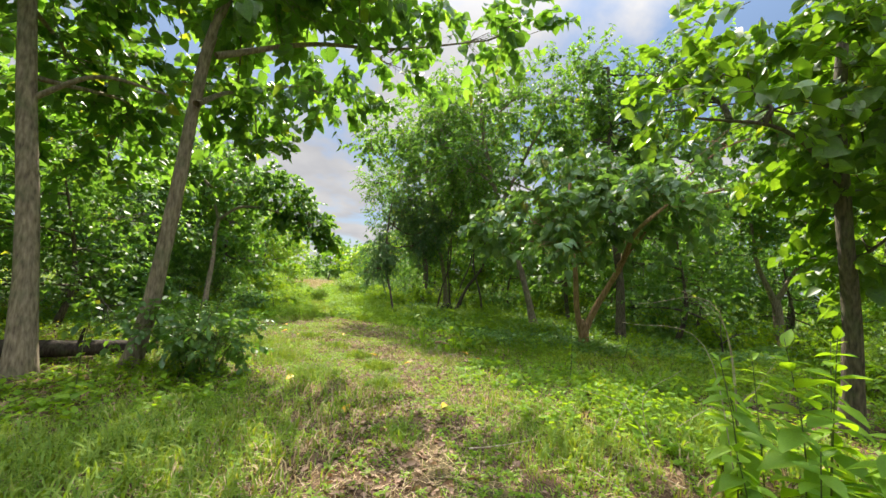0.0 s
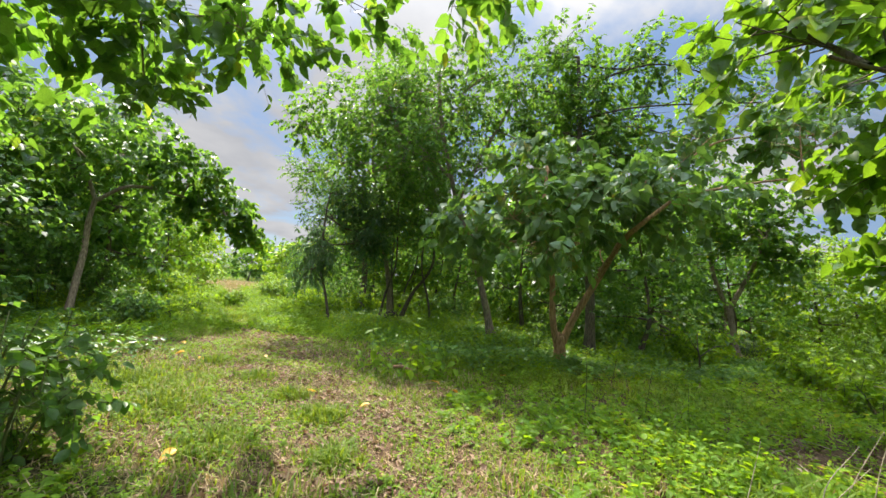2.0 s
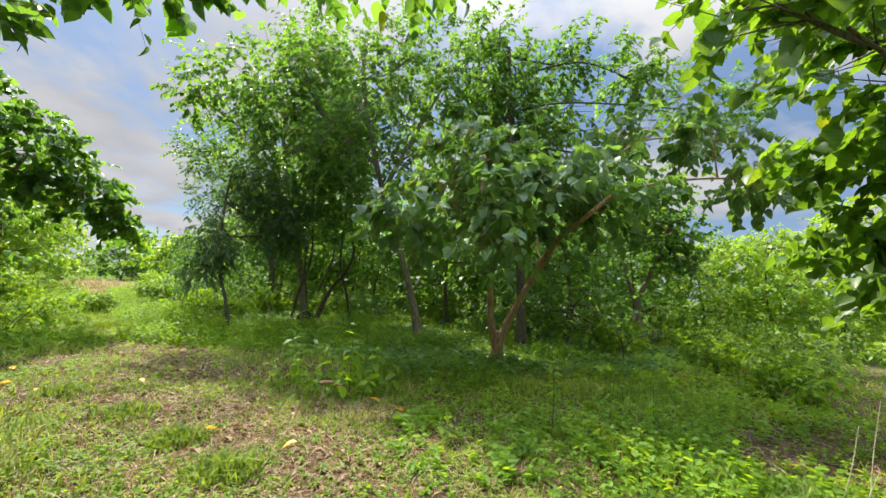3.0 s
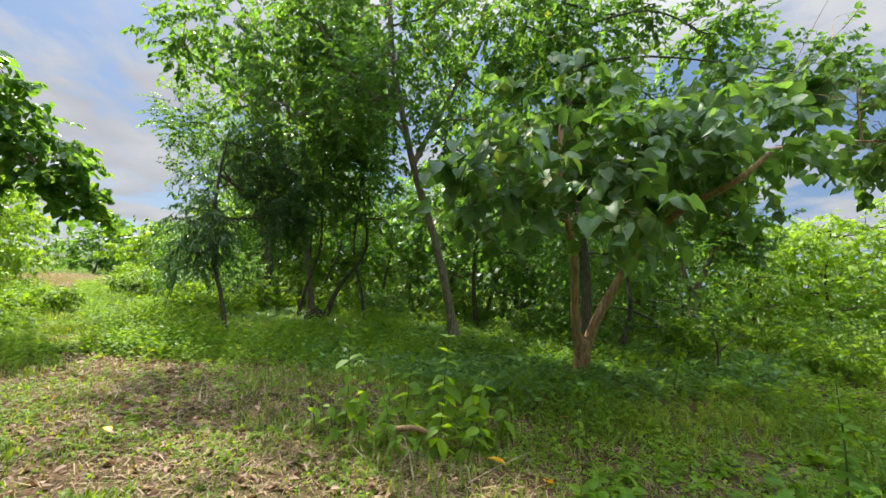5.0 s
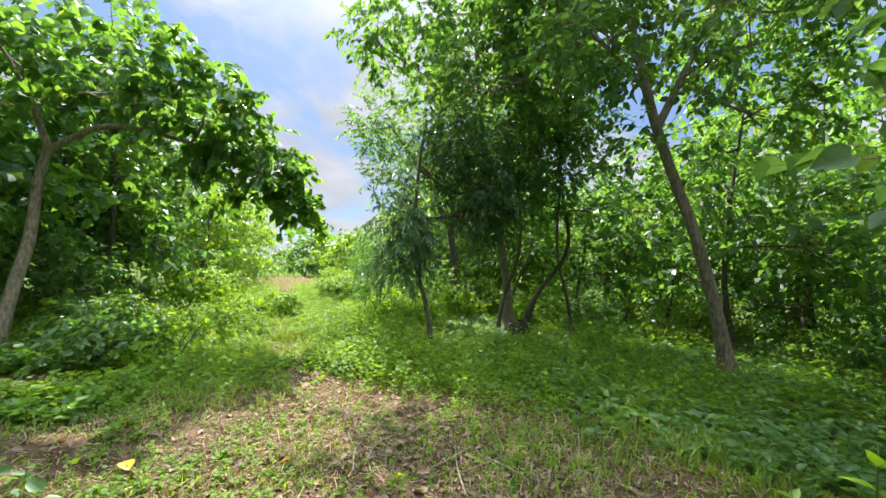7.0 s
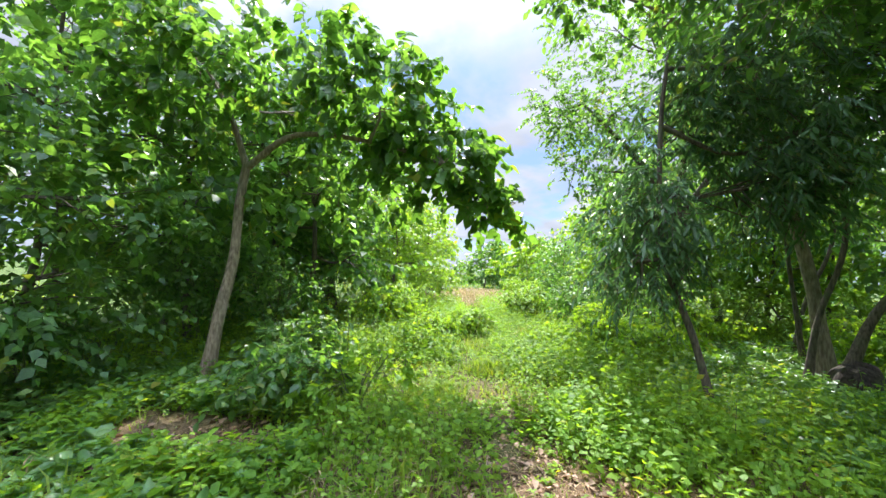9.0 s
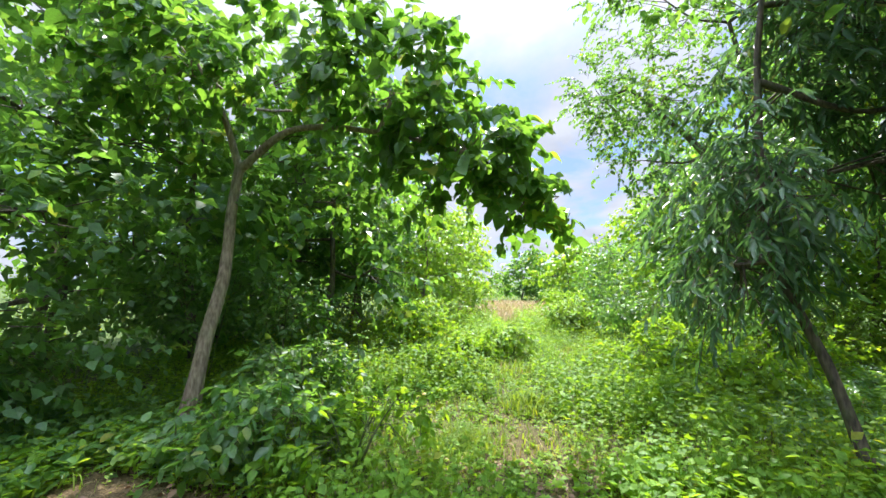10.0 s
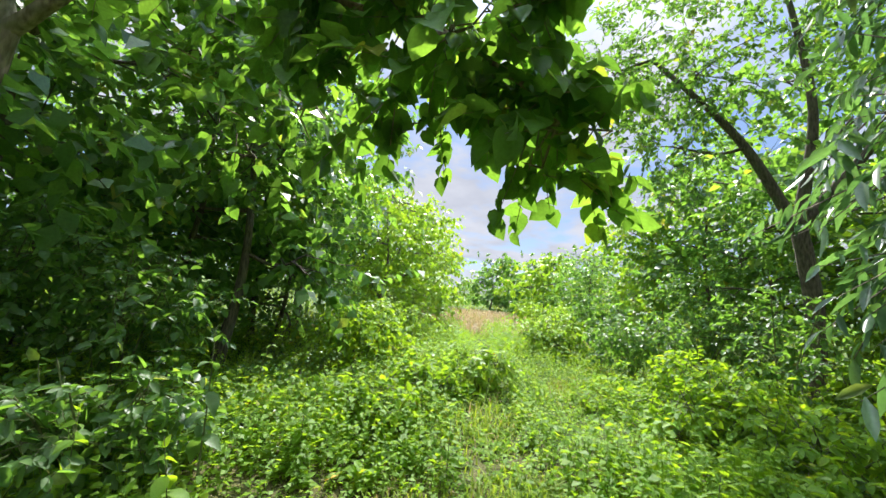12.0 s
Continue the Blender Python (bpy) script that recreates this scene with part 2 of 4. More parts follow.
def np_mesh(name, verts, quads=None, tris=None, smooth=False):
    """A mesh from arrays: vertices (n, 3), four-sided faces (k, 4), triangles (j, 3)."""
    me = bpy.data.meshes.new(name)
    verts = np.asarray(verts, np.float32).reshape(-1, 3)
    q = np.zeros((0, 4), np.int32) if quads is None else np.asarray(quads, np.int32).reshape(-1, 4)
    t = np.zeros((0, 3), np.int32) if tris is None else np.asarray(tris, np.int32).reshape(-1, 3)
    me.vertices.add(len(verts))
    me.vertices.foreach_set("co", verts.ravel())
    me.loops.add(4 * len(q) + 3 * len(t))
    me.loops.foreach_set("vertex_index", np.concatenate([q.ravel(), t.ravel()]))
    me.polygons.add(len(q) + len(t))
    me.polygons.foreach_set("loop_start", np.concatenate([np.arange(len(q)) * 4, 4 * len(q) + np.arange(len(t)) * 3]).astype(np.int32))
    if smooth:
        me.polygons.foreach_set("use_smooth", np.ones(len(q) + len(t), bool))
    me.update(calc_edges=True)
    return me


def mesh_ob(name, me, mat, parent=None, label=""):
    if len(me.materials) == 0:
        me.materials.append(mat)
    ob = new(name, me)
    ob.parent = parent
    if label:
        ob["label"] = label
    return ob


def lattice(x, y, seed=0.0):
    """Smooth value noise of 0 to 1 over the plane."""
    x, y = np.asarray(x, float), np.asarray(y, float)
    xi, yi = np.floor(x), np.floor(y)
    u, v = x - xi, y - yi
    u, v = u * u * (3 - 2 * u), v * v * (3 - 2 * v)

    def h(a, b):
        s = np.sin(a * 127.1 + b * 311.7 + seed * 74.7) * 43758.5453
        return s - np.floor(s)
    return (h(xi, yi) * (1 - u) + h(xi + 1, yi) * u) * (1 - v) + (h(xi, yi + 1) * (1 - u) + h(xi + 1, yi + 1) * u) * v


def smooth01(a, b, x):
    t = np.clip((x - a) / (b - a), 0, 1)
    return t * t * (3 - 2 * t)


def ground_z(x, y):
    """Height of the ground sheet."""
    x, y = np.asarray(x, float), np.asarray(y, float)
    near = np.exp(-((x + 1) ** 2 + (y - 8) ** 2) / 900)
    z = -0.16 * smooth01(2, 12, y - 0.25 * np.clip(x, 0, 8))
    z = z + near * (0.10 * (lattice(x * 0.45, y * 0.45, 1) - 0.5) + 0.035 * (lattice(x * 2.1, y * 2.1, 2) - 0.5))
    return z


# leaf outlines: along, across, faces
HEART = (np.array([(0, 0), (0.22, 0), (0.45, 0), (0.72, 0), (1, 0), (-0.09, 0.20), (0.10, 0.42), (0.40, 0.44), (0.70, 0.26), (0.89, 0.09), (-0.09, -0.20), (0.10, -0.42), (0.40, -0.44), (0.70, -0.26), (0.89, -0.09)]),
         [(0, 1, 6, 5), (1, 2, 7, 6), (2, 3, 8, 7), (3, 4, 9, 8), (0, 10, 11, 1), (1, 11, 12, 2), (2, 12, 13, 3), (3, 13, 14, 4)])
OVAL = (np.array([(0, 0), (1, 0), (0.28, 0.30), (0.68, 0.25), (0.28, -0.30), (0.68, -0.25)]), [(0, 1, 3, 2), (0, 4, 5, 1)])
LANCE = (np.array([(0, 0), (1, 0), (0.30, 0.13), (0.65, 0.11), (0.30, -0.13), (0.65, -0.11)]), [(0, 1, 3, 2), (0, 4, 5, 1)])
KITE = (np.array([(0, 0), (0.42, 0.34), (1, 0), (0.42, -0.34)]), [(0, 1, 2, 3)])


def leaves(pos, way, up, length, shape, fold=0.35, curl=0.25):
    """Leaves at pos, pointing along way with faces towards up: vertices and faces."""
    pts, faces = shape
    way = unit(way)
    side = unit(np.cross(up, way))
    nor = np.cross(way, side)
    u, v = pts[:, 0], pts[:, 1]
    w = fold * np.abs(v) - curl * u * u * 0.6
    length = np.broadcast_to(np.asarray(length, float), (len(pos),))[:, None, None]
    V = pos[:, None, :] + length * (u[None, :, None] * way[:, None, :] + v[None, :, None] * side[:, None, :] + w[None, :, None] * nor[:, None, :])
    k = len(pts)
    F = (np.arange(len(pos)) * k)[:, None, None] + np.array(faces)[None]
    return V.reshape(-1, 3), F.reshape(-1, 4)


def sticks(a, b, ra, rb):
    """Three-sided twigs from a to b."""
    d = unit(b - a)
    s = unit(np.cross(d, np.array([0.31, 0.17, 0.93])))
    t = np.cross(d, s)
    ring = []
    for p, r in ((a, ra), (b, rb)):
        for k in range(3):
            c, q = math.cos(k * 2.0944), math.sin(k * 2.0944)
            ring.append(p + r * (c * s + q * t))
    V = np.stack(ring, 1)
    F = np.array([(0, 1, 4, 3), (1, 2, 5, 4), (2, 0, 3, 5)])
    return V.reshape(-1, 3), ((np.arange(len(a)) * 6)[:, None, None] + F[None]).reshape(-1, 4)


def spline(points, per=8):
    """A smooth line through the points."""
    p = np.array(points, float)
    p = np.vstack([2 * p[0] - p[1], p, 2 * p[-1] - p[-2]])
    out = []
    for i in range(1, len(p) - 2):
        for s in np.linspace(0, 1, per, endpoint=False):
            a, b, c, d = p[i - 1], p[i], p[i + 1], p[i + 2]
            out.append(0.5 * (2 * b + (c - a) * s + (2 * a - 5 * b + 4 * c - d) * s * s + (3 * b - a - 3 * c + d) * s ** 3))
    out.append(p[-2])
    return np.array(out)


def tube(points, r0, r1, sides=10, per=6, flare=0.0, rough=0.07, seed=0.0):
    """A tapered, slightly knobbly limb along the points: vertices, quads."""
    c = spline(points, per)
    n = len(c)
    d = unit(np.gradient(c, axis=0))
    s = unit(np.cross(d, np.array([0.12, 0.98, 0.16])))
    t = np.cross(d, s)
    f = np.linspace(0, 1, n)
    r = r0 + (r1 - r0) * f ** 0.85 + flare * np.exp(-f * n * 0.55)
    ang = np.arange(sides) * 2 * math.pi / sides
    wob = 1 + rough * (2 * lattice(ang[None, :] * 1.3 + seed * 3, f[:, None] * n * 0.55 + seed, seed) - 1) + 0.05 * np.sin(ang[None, :] * 3 + seed + f[:, None] * 4)
    V = c[:, None, :] + (r[:, None] * wob)[:, :, None] * (np.cos(ang)[None, :, None] * s[:, None, :] + np.sin(ang)[None, :, None] * t[:, None, :])
    V = np.vstack([V.reshape(-1, 3), c[-1:] + d[-1:] * r1])
    i, k = np.meshgrid(np.arange(n - 1), np.arange(sides), indexing="ij")
    q = np.stack([i * sides + k, i * sides + (k + 1) % sides, (i + 1) * sides + (k + 1) % sides, (i + 1) * sides + k], -1).reshape(-1, 4)
    top = (n - 1) * sides
    tri = np.array([(top + k, top + (k + 1) % sides, n * sides) for k in range(sides)])
    return V, q, tri


def foliage(rng, blobs, twigs, per, twig_len, leaf_len, shape, droop=0.5, flat=1.0, gaps=0.35, fold=0.35, sag=0.25, focus=None):
    """Leafy twigs through the rounded masses (x, y, z, rx, ry, rz). Leaves and twig wood, as arrays; the 300 leaves round focus apart."""
    b = np.array(blobs, float)
    vol = b[:, 3] * b[:, 4] * b[:, 5]
    vol = vol ** 0.8 / np.sum(vol ** 0.8)
    n = int(twigs * 1.6)
    k = rng.choice(len(b), n, p=vol)
    out = unit(rng.normal(size=(n, 3)))
    rad = rng.random(n) ** 0.45
    # lumpy outline
    rad = rad * (0.78 + 0.45 * lattice(out[:, 0] * 2.3 + k * 7.1, out[:, 1] * 2.3 + out[:, 2] * 1.7, 3))
    p = b[k, :3] + out * rad[:, None] * b[k, 3:6]
    hole = lattice(p[:, 0] * 1.5 + p[:, 2] * 0.7, p[:, 1] * 1.5 + p[:, 2] * 1.1, 5)
    keep = np.where(hole > gaps)[0][:twigs]
    p, out, k = p[keep], out[keep], k[keep]
    n = len(p)
    d = unit(out * np.array([1, 1, 0.45]) + 0.55 * rng.normal(size=(n, 3)) + np.array([0, 0, 0.12 - 0.3 * droop]))
    tl = twig_len * (0.6 + 0.8 * rng.random(n))
    j = (np.arange(per) + 0.5) / per
    sagv = -sag * tl[:, None] * j[None] ** 2
    base = p[:, None, :] + d[:, None, :] * (tl[:, None] * j[None])[:, :, None]
    base[:, :, 2] += sagv
    side = unit(np.cross(d, np.array([0, 0, 1.0]) + 0.2 * rng.normal(size=(n, 3))))
    sgn = np.where(np.arange(per) % 2 == 0, 1.0, -1.0)
    way = 0.55 * d[:, None, :] + sgn[None, :, None] * side[:, None, :] * 0.75 + 0.38 * rng.normal(size=(n, per, 3))
    way[:, :, 2] -= droop
    up = np.array([0, 0, flat]) + 0.55 * rng.normal(size=(n, per, 3)) + 0.3 * out[:, None, :]
    ll = leaf_len * (0.6 + 0.65 * rng.random((n, per)))
    base_, way_, up_, ll_ = base.reshape(-1, 3), way.reshape(-1, 3), up.reshape(-1, 3), ll.ravel()
    single = []
    if focus is not None:
        order = np.argsort(np.linalg.norm(base_ - np.array(focus), axis=1))
        for q in order[:300]:
            w = unit(way_[q])
            s = unit(np.cross(up_[q], w))
            single.append((base_[q], w, s, np.cross(w, s), float(ll_[q])))
        rest = order[300:]
        base_, way_, up_, ll_ = base_[rest], way_[rest], up_[rest], ll_[rest]
    LV, LF = leaves(base_, way_, up_, ll_, shape, fold)
    end = p + d * tl[:, None]
    end[:, 2] -= sag * tl
    SV, SF = sticks(p - d * 0.15 * tl[:, None], end, 0.006 * np.ones((n, 1)), 0.002 * np.ones((n, 1)))
    return LV, LF, SV, SF, single


def tree(label, trunks, blobs, leaf, bark, twigs, per=9, twig_len=0.45, leaf_len=0.17, shape=HEART, droop=0.5, flat=1.0,
         gaps=0.35, limbs=(), seed=0, sag=0.25, limb_r=0.035, group="", name="tree", category="tree", focus=None):
    """A tree: trunks [(points, base radius, top radius)], limbs to each leafy mass, and a crown of twigs and leaves."""
    rng = np.random.default_rng(100 + seed)
    x, y = trunks[0][0][0][:2]
    root = new(name)
    root.location = (x, y, float(ground_z(x, y)))
    o = np.array(root.location)
    tagged(root, label, category, group)
    for pts, r0, r1 in trunks:
        V, q, t = tube([(a, b_, c) for a, b_, c in pts], r0, r1, 12, 7, r0 * 0.55 if pts[0][2] < 0.2 else 0, 0.09, seed)
        mesh_ob("trunk", np_mesh("trunk", V - o, q, t, True), bark, root)
    for pts, r0, r1 in limbs:
        V, q, t = tube(pts, r0, r1, 8, 6, 0, 0.08, seed + 1)
        mesh_ob("branch", np_mesh("branch", V - o, q, t, True), bark, root)
    lines = [spline(pts, 8) for pts, *_ in list(trunks) + list(limbs)]
    nodes = np.vstack([li[len(li) // 3:] for li in lines])
    wood_v, wood_f = [], []
    for b in blobs:
        c = np.array(b[:3])
        dd = np.linalg.norm(nodes - c, axis=1) + 0.6 * np.maximum(nodes[:, 2] - c[2], 0)
        s = nodes[np.argmin(dd)]
        mid = (s + c) / 2 + rng.normal(size=3) * 0.12 * np.linalg.norm(c - s)
        V, q, t = tube([s, mid, c], limb_r, limb_r * 0.45, 6, 5, 0, 0.06, seed + 2)
        mesh_ob("branch", np_mesh("branch", V - o, q, t, True), bark, root)
        m = 7
        e = c + unit(rng.normal(size=(m, 3))) * np.array(b[3:6]) * 0.75
        st = mid + (c - mid) * rng.random((m, 1))
        kink = (st + e) / 2 + rng.normal(size=(m, 3)) * 0.1
        A = sticks(st, kink, limb_r * 0.4 * np.ones((m, 1)), limb_r * 0.28 * np.ones((m, 1)))
        B = sticks(kink, e, limb_r * 0.28 * np.ones((m, 1)), limb_r * 0.1 * np.ones((m, 1)))
        for part_v, part_f in (A, B):
            wood_f.append(part_f + sum(len(v) for v in wood_v))
            wood_v.append(part_v)
    LV, LF, SV, SF, single = foliage(rng, blobs, twigs, per, twig_len, leaf_len, shape, droop, flat, gaps, 0.35, sag, focus)
    crown = mesh_ob("crown", np_mesh("crown", LV - o, LF, None, True), leaf, root)
    if single:
        one = np_mesh("leaf", *leaves(np.zeros((1, 3)), np.array([[1.0, 0, 0]]), np.array([[0, 0, 1.0]]), 1.0, shape, 0.35), None, True)
        for p, w, s, u, size in single:
            ob = mesh_ob("leaf", one, leaf, crown)
            ob.matrix_basis = Matrix(((w[0] * size, s[0] * size, u[0] * size, p[0] - o[0]), (w[1] * size, s[1] * size, u[1] * size, p[1] - o[1]), (w[2] * size, s[2] * size, u[2] * size, p[2] - o[2]), (0, 0, 0, 1)))
    if shape is not KITE:
        wood_f.append(SF + sum(len(v) for v in wood_v))
        wood_v.append(SV)
    tagged(mesh_ob("fine_branching", np_mesh("fine_branching", np.vstack(wood_v) - o, np.vstack(wood_f)), bark, crown), kind="stuff")
    return root


# ---- ground ----
def ground():
    n = 200
    s = np.linspace(-1, 1, n)
    g = 14 * s + 1400 * np.sign(s) * np.abs(s) ** 7
    X, Y = np.meshgrid(g - 1, g + 8, indexing="ij")
    Z = ground_z(X, Y)
    V = np.stack([X, Y, Z], -1).reshape(-1, 3)
    i, k = np.meshgrid(np.arange(n - 1), np.arange(n - 1), indexing="ij")
    q = np.stack([i * n + k, (i + 1) * n + k, (i + 1) * n + k + 1, i * n + k + 1], -1).reshape(-1, 4)
    ob = mesh_ob("ground", np_mesh("ground", V, q, None, True), M_SOIL)
    tagged(ob, "brown earth ground with thatch and trodden bare patches", "ground", kind="structure")


ground()

TRAIL = np.array([(0.3, -6), (0.0, 0), (-0.35, 4), (-0.6, 6.5), (-1.4, 9), (-2.7, 11.5), (-4.2, 14), (-5.25, 17), (-6.8, 22), (-9.0, 28), (-11.3, 35), (-14, 46)])


def trail_x(y):
    return np.interp(y, TRAIL[:, 1], TRAIL[:, 0])


def bare(x, y):
    """0 where growth is thick, 1 on trodden earth."""
    d = np.abs(x - trail_x(y))
    half = np.interp(y, [-5, 4, 8, 10.5, 11.8, 12.8, 25, 40], [0.9, 0.9, 1.25, 2.9, 1.8, 0.36, 0.34, 0.5])
    edge = 0.55 + 0.9 * lattice(x * 0.9, y * 0.9, 11)
    core = 1 - smooth01(0.45, 1.25, d / (half * edge))
    blotch = smooth01(0.30, 0.62, lattice(x * 1.3 + 3, y * 1.3, 12) * 0.6 + lattice(x * 3.7, y * 3.7, 13) * 0.4)
    for cx, cy, rad in ((-0.3, 10.3, 1.1), (-0.7, 9.5, 0.9), (-0.6, 4.9, 0.8), (-6.55, 12.05, 0.75), (4.3, 5.0, 0.8), (1.7, 3.2, 0.5), (-5.0, 10.4, 0.9)):
        core = np.maximum(core, 1 - smooth01(0.6, 1.15, np.hypot(x - cx, (y - cy) * 1.3) / (rad * edge * 1.1)))
    return core * (0.30 + 0.70 * blotch) * (1 - 0.25 * smooth01(12.5, 14.5, y))


def scatter(rng, n, near, x0, x1, y0, y1):
    """Random ground places, thinned with the distance from the trail (near: metres)."""
    x, y = rng.uniform(x0, x1, n * 3), rng.uniform(y0, y1, n * 3)
    d = np.abs(x - trail_x(y)) + np.maximum(y - 20, 0) * 0.4
    keep = rng.random(n * 3) < np.exp(-d / near)
    return x[keep][:n], y[keep][:n]

# ---- trees ----
tree("tall slender tree with grey-brown trunk and broad leaves overhead",
     [([(-4.85, 4.65, -0.1), (-4.98, 4.66, 1.6), (-5.25, 4.66, 3.6), (-5.6, 4.7, 6.2)], 0.125, 0.08)],
     [(-5.6, 4.9, 5.6, 1.7, 1.7, 1.1), (-6.4, 6.2, 4.6, 1.6, 1.5, 1.0), (-4.4, 4.4, 5.6, 1.2, 1.0, 0.6), (-6.8, 7.6, 3.6, 1.3, 1.1, 0.8)],
     M_HEART, M_BARK, 370, 8, 0.5, 0.19, HEART, seed=1,
     limbs=[([(-5.2, 4.66, 3.3), (-4.6, 4.9, 3.75), (-3.9, 5.2, 3.7)], 0.04, 0.015)])
tree("leaning tree with smooth grey-brown trunk and heart-shaped leaves over the path",
     [([(-4.09, 5.3, -0.1), (-3.88, 5.3, 0.85), (-3.78, 5.3, 1.67), (-3.68, 5.3, 2.6), (-3.59, 5.3, 3.65), (-3.40, 5.25, 4.7), (-2.9, 5.2, 6.2)], 0.112, 0.06)],
     [(-2.9, 5.6, 5.8, 1.4, 1.3, 0.9), (-4.4, 8.5, 5.3, 1.3, 1.1, 0.9), (-4.5, 9.0, 4.2, 0.9, 0.8, 0.6), (-2.9, 8.6, 5.4, 1.0, 0.9, 0.5), (-1.4, 8.1, 5.9, 1.1, 0.9, 0.5),
      (0.2, 7.6, 6.2, 1.1, 0.9, 0.5), (0.9, 6.6, 6.0, 0.6, 0.6, 0.35), (-5.6, 7.2, 4.8, 1.2, 1.1, 0.8), (-3.9, 6.6, 6.2, 1.5, 1.2, 0.7), (-1.6, 6.4, 6.3, 1.2, 1.0, 0.5)],
     M_HEART, M_BARK, 460, 8, 0.6, 0.23, HEART, seed=2, gaps=0.42, limb_r=0.022, droop=0.7, focus=(-2.6, 8.4, 5.0),
     limbs=[([(-3.3, 5.2, 4.3), (-2.4, 6.3, 5.2), (-1.2, 7.3, 5.8), (0.6, 7.3, 6.1)], 0.05, 0.015), ([(-3.5, 5.2, 3.6), (-4.0, 6.8, 4.5), (-4.4, 8.4, 5.1)], 0.05, 0.015)])
tree("broad-leaved tree with dark trunk reaching over the clearing",
     [([(4.75, 4.5, -0.1), (4.65, 4.4, 1.2), (4.4, 4.25, 2.4), (4.5, 4.4, 3.8), (4.7, 4.5, 5.4)], 0.10, 0.05)],
     [(3.4, 4.1, 3.6, 0.7, 0.7, 0.5), (4.6, 4.2, 3.6, 1.2, 1.1, 1.1), (2.9, 4.6, 4.0, 0.6, 0.6, 0.4), (4.6, 4.6, 5.0, 1.5, 1.4, 0.9), (5.2, 4.5, 2.3, 0.7, 0.7, 0.7)],
     M_LIT, M_BARK_DARK, 400, 8, 0.4, 0.175, HEART, seed=3, gaps=0.36, droop=0.7, focus=(3.2, 4.2, 3.6),
     limbs=[([(4.4, 4.25, 2.8), (3.6, 4.1, 3.3), (2.6, 4.05, 3.35)], 0.035, 0.012)])
tree("forked tree with two smooth tan stems and very large leaves",
     [([(3.72, 10.05, -0.2), (3.73, 10.05, 0.15), (3.70, 10.03, 0.5)], 0.15, 0.12),
      ([(3.66, 10.03, 0.3), (3.50, 10.0, 0.9), (3.42, 10.0, 1.9), (3.2, 10.1, 3.0), (3.3, 10.3, 4.4)], 0.085, 0.04),
      ([(3.74, 10.03, 0.3), (4.0, 9.93, 1.0), (4.4, 9.6, 2.0), (4.25, 8.8, 2.55), (4.1, 8.0, 2.8), (4.45, 7.75, 3.2)], 0.095, 0.03)],
     [(2.0, 9.0, 2.9, 1.1, 1.0, 0.7), (3.2, 9.2, 3.1, 1.3, 1.1, 0.8), (4.6, 8.6, 3.6, 1.3, 1.1, 0.7), (3.4, 10.2, 4.3, 1.6, 1.3, 0.8),
      (2.4, 8.3, 2.3, 0.8, 0.7, 0.45), (5.6, 9.2, 3.8, 1.4, 1.3, 0.9), (1.3, 9.5, 2.5, 0.6, 0.7, 0.55), (5.0, 10.4, 2.9, 1.2, 1.0, 0.8), (8.0, 7.7, 4.1, 1.1, 0.9, 0.6), (7.4, 7.9, 4.9, 0.9, 0.9, 0.5), (9.0, 8.8, 5.5, 1.2, 1.0, 0.6), (7.8, 9.3, 5.7, 1.1, 1.0, 0.6), (6.6, 9.6, 5.3, 1.0, 0.9, 0.5), (9.6, 8.2, 4.4, 0.9, 0.8, 0.5)],
     M_TEAK, M_BARK_TAN, 640, 8, 0.5, 0.205, HEART, seed=4, droop=0.8, flat=1.0, gaps=0.41, focus=(2.2, 8.3, 2.5), limb_r=0.022,
     limbs=[([(4.7, 9.4, 2.6), (5.6, 9.3, 4.0), (7.0, 9.3, 5.2), (9.2, 8.8, 5.5)], 0.045, 0.012), ([(4.35, 9.65, 2.0), (5.2, 8.9, 3.4), (6.6, 8.2, 3.9), (8.0, 7.7, 4.1)], 0.05, 0.015), ([(5.0, 8.4, 4.0), (6.0, 7.7, 5.2), (6.8, 7.4, 6.3)], 0.008, 0.002), ([(6.0, 7.7, 5.2), (6.7, 7.9, 5.9), (7.2, 7.7, 6.1)], 0.005, 0.0015), ([(5.6, 8.0, 4.8), (5.7, 7.6, 5.7), (6.1, 7.3, 6.5)], 0.005, 0.0015)])
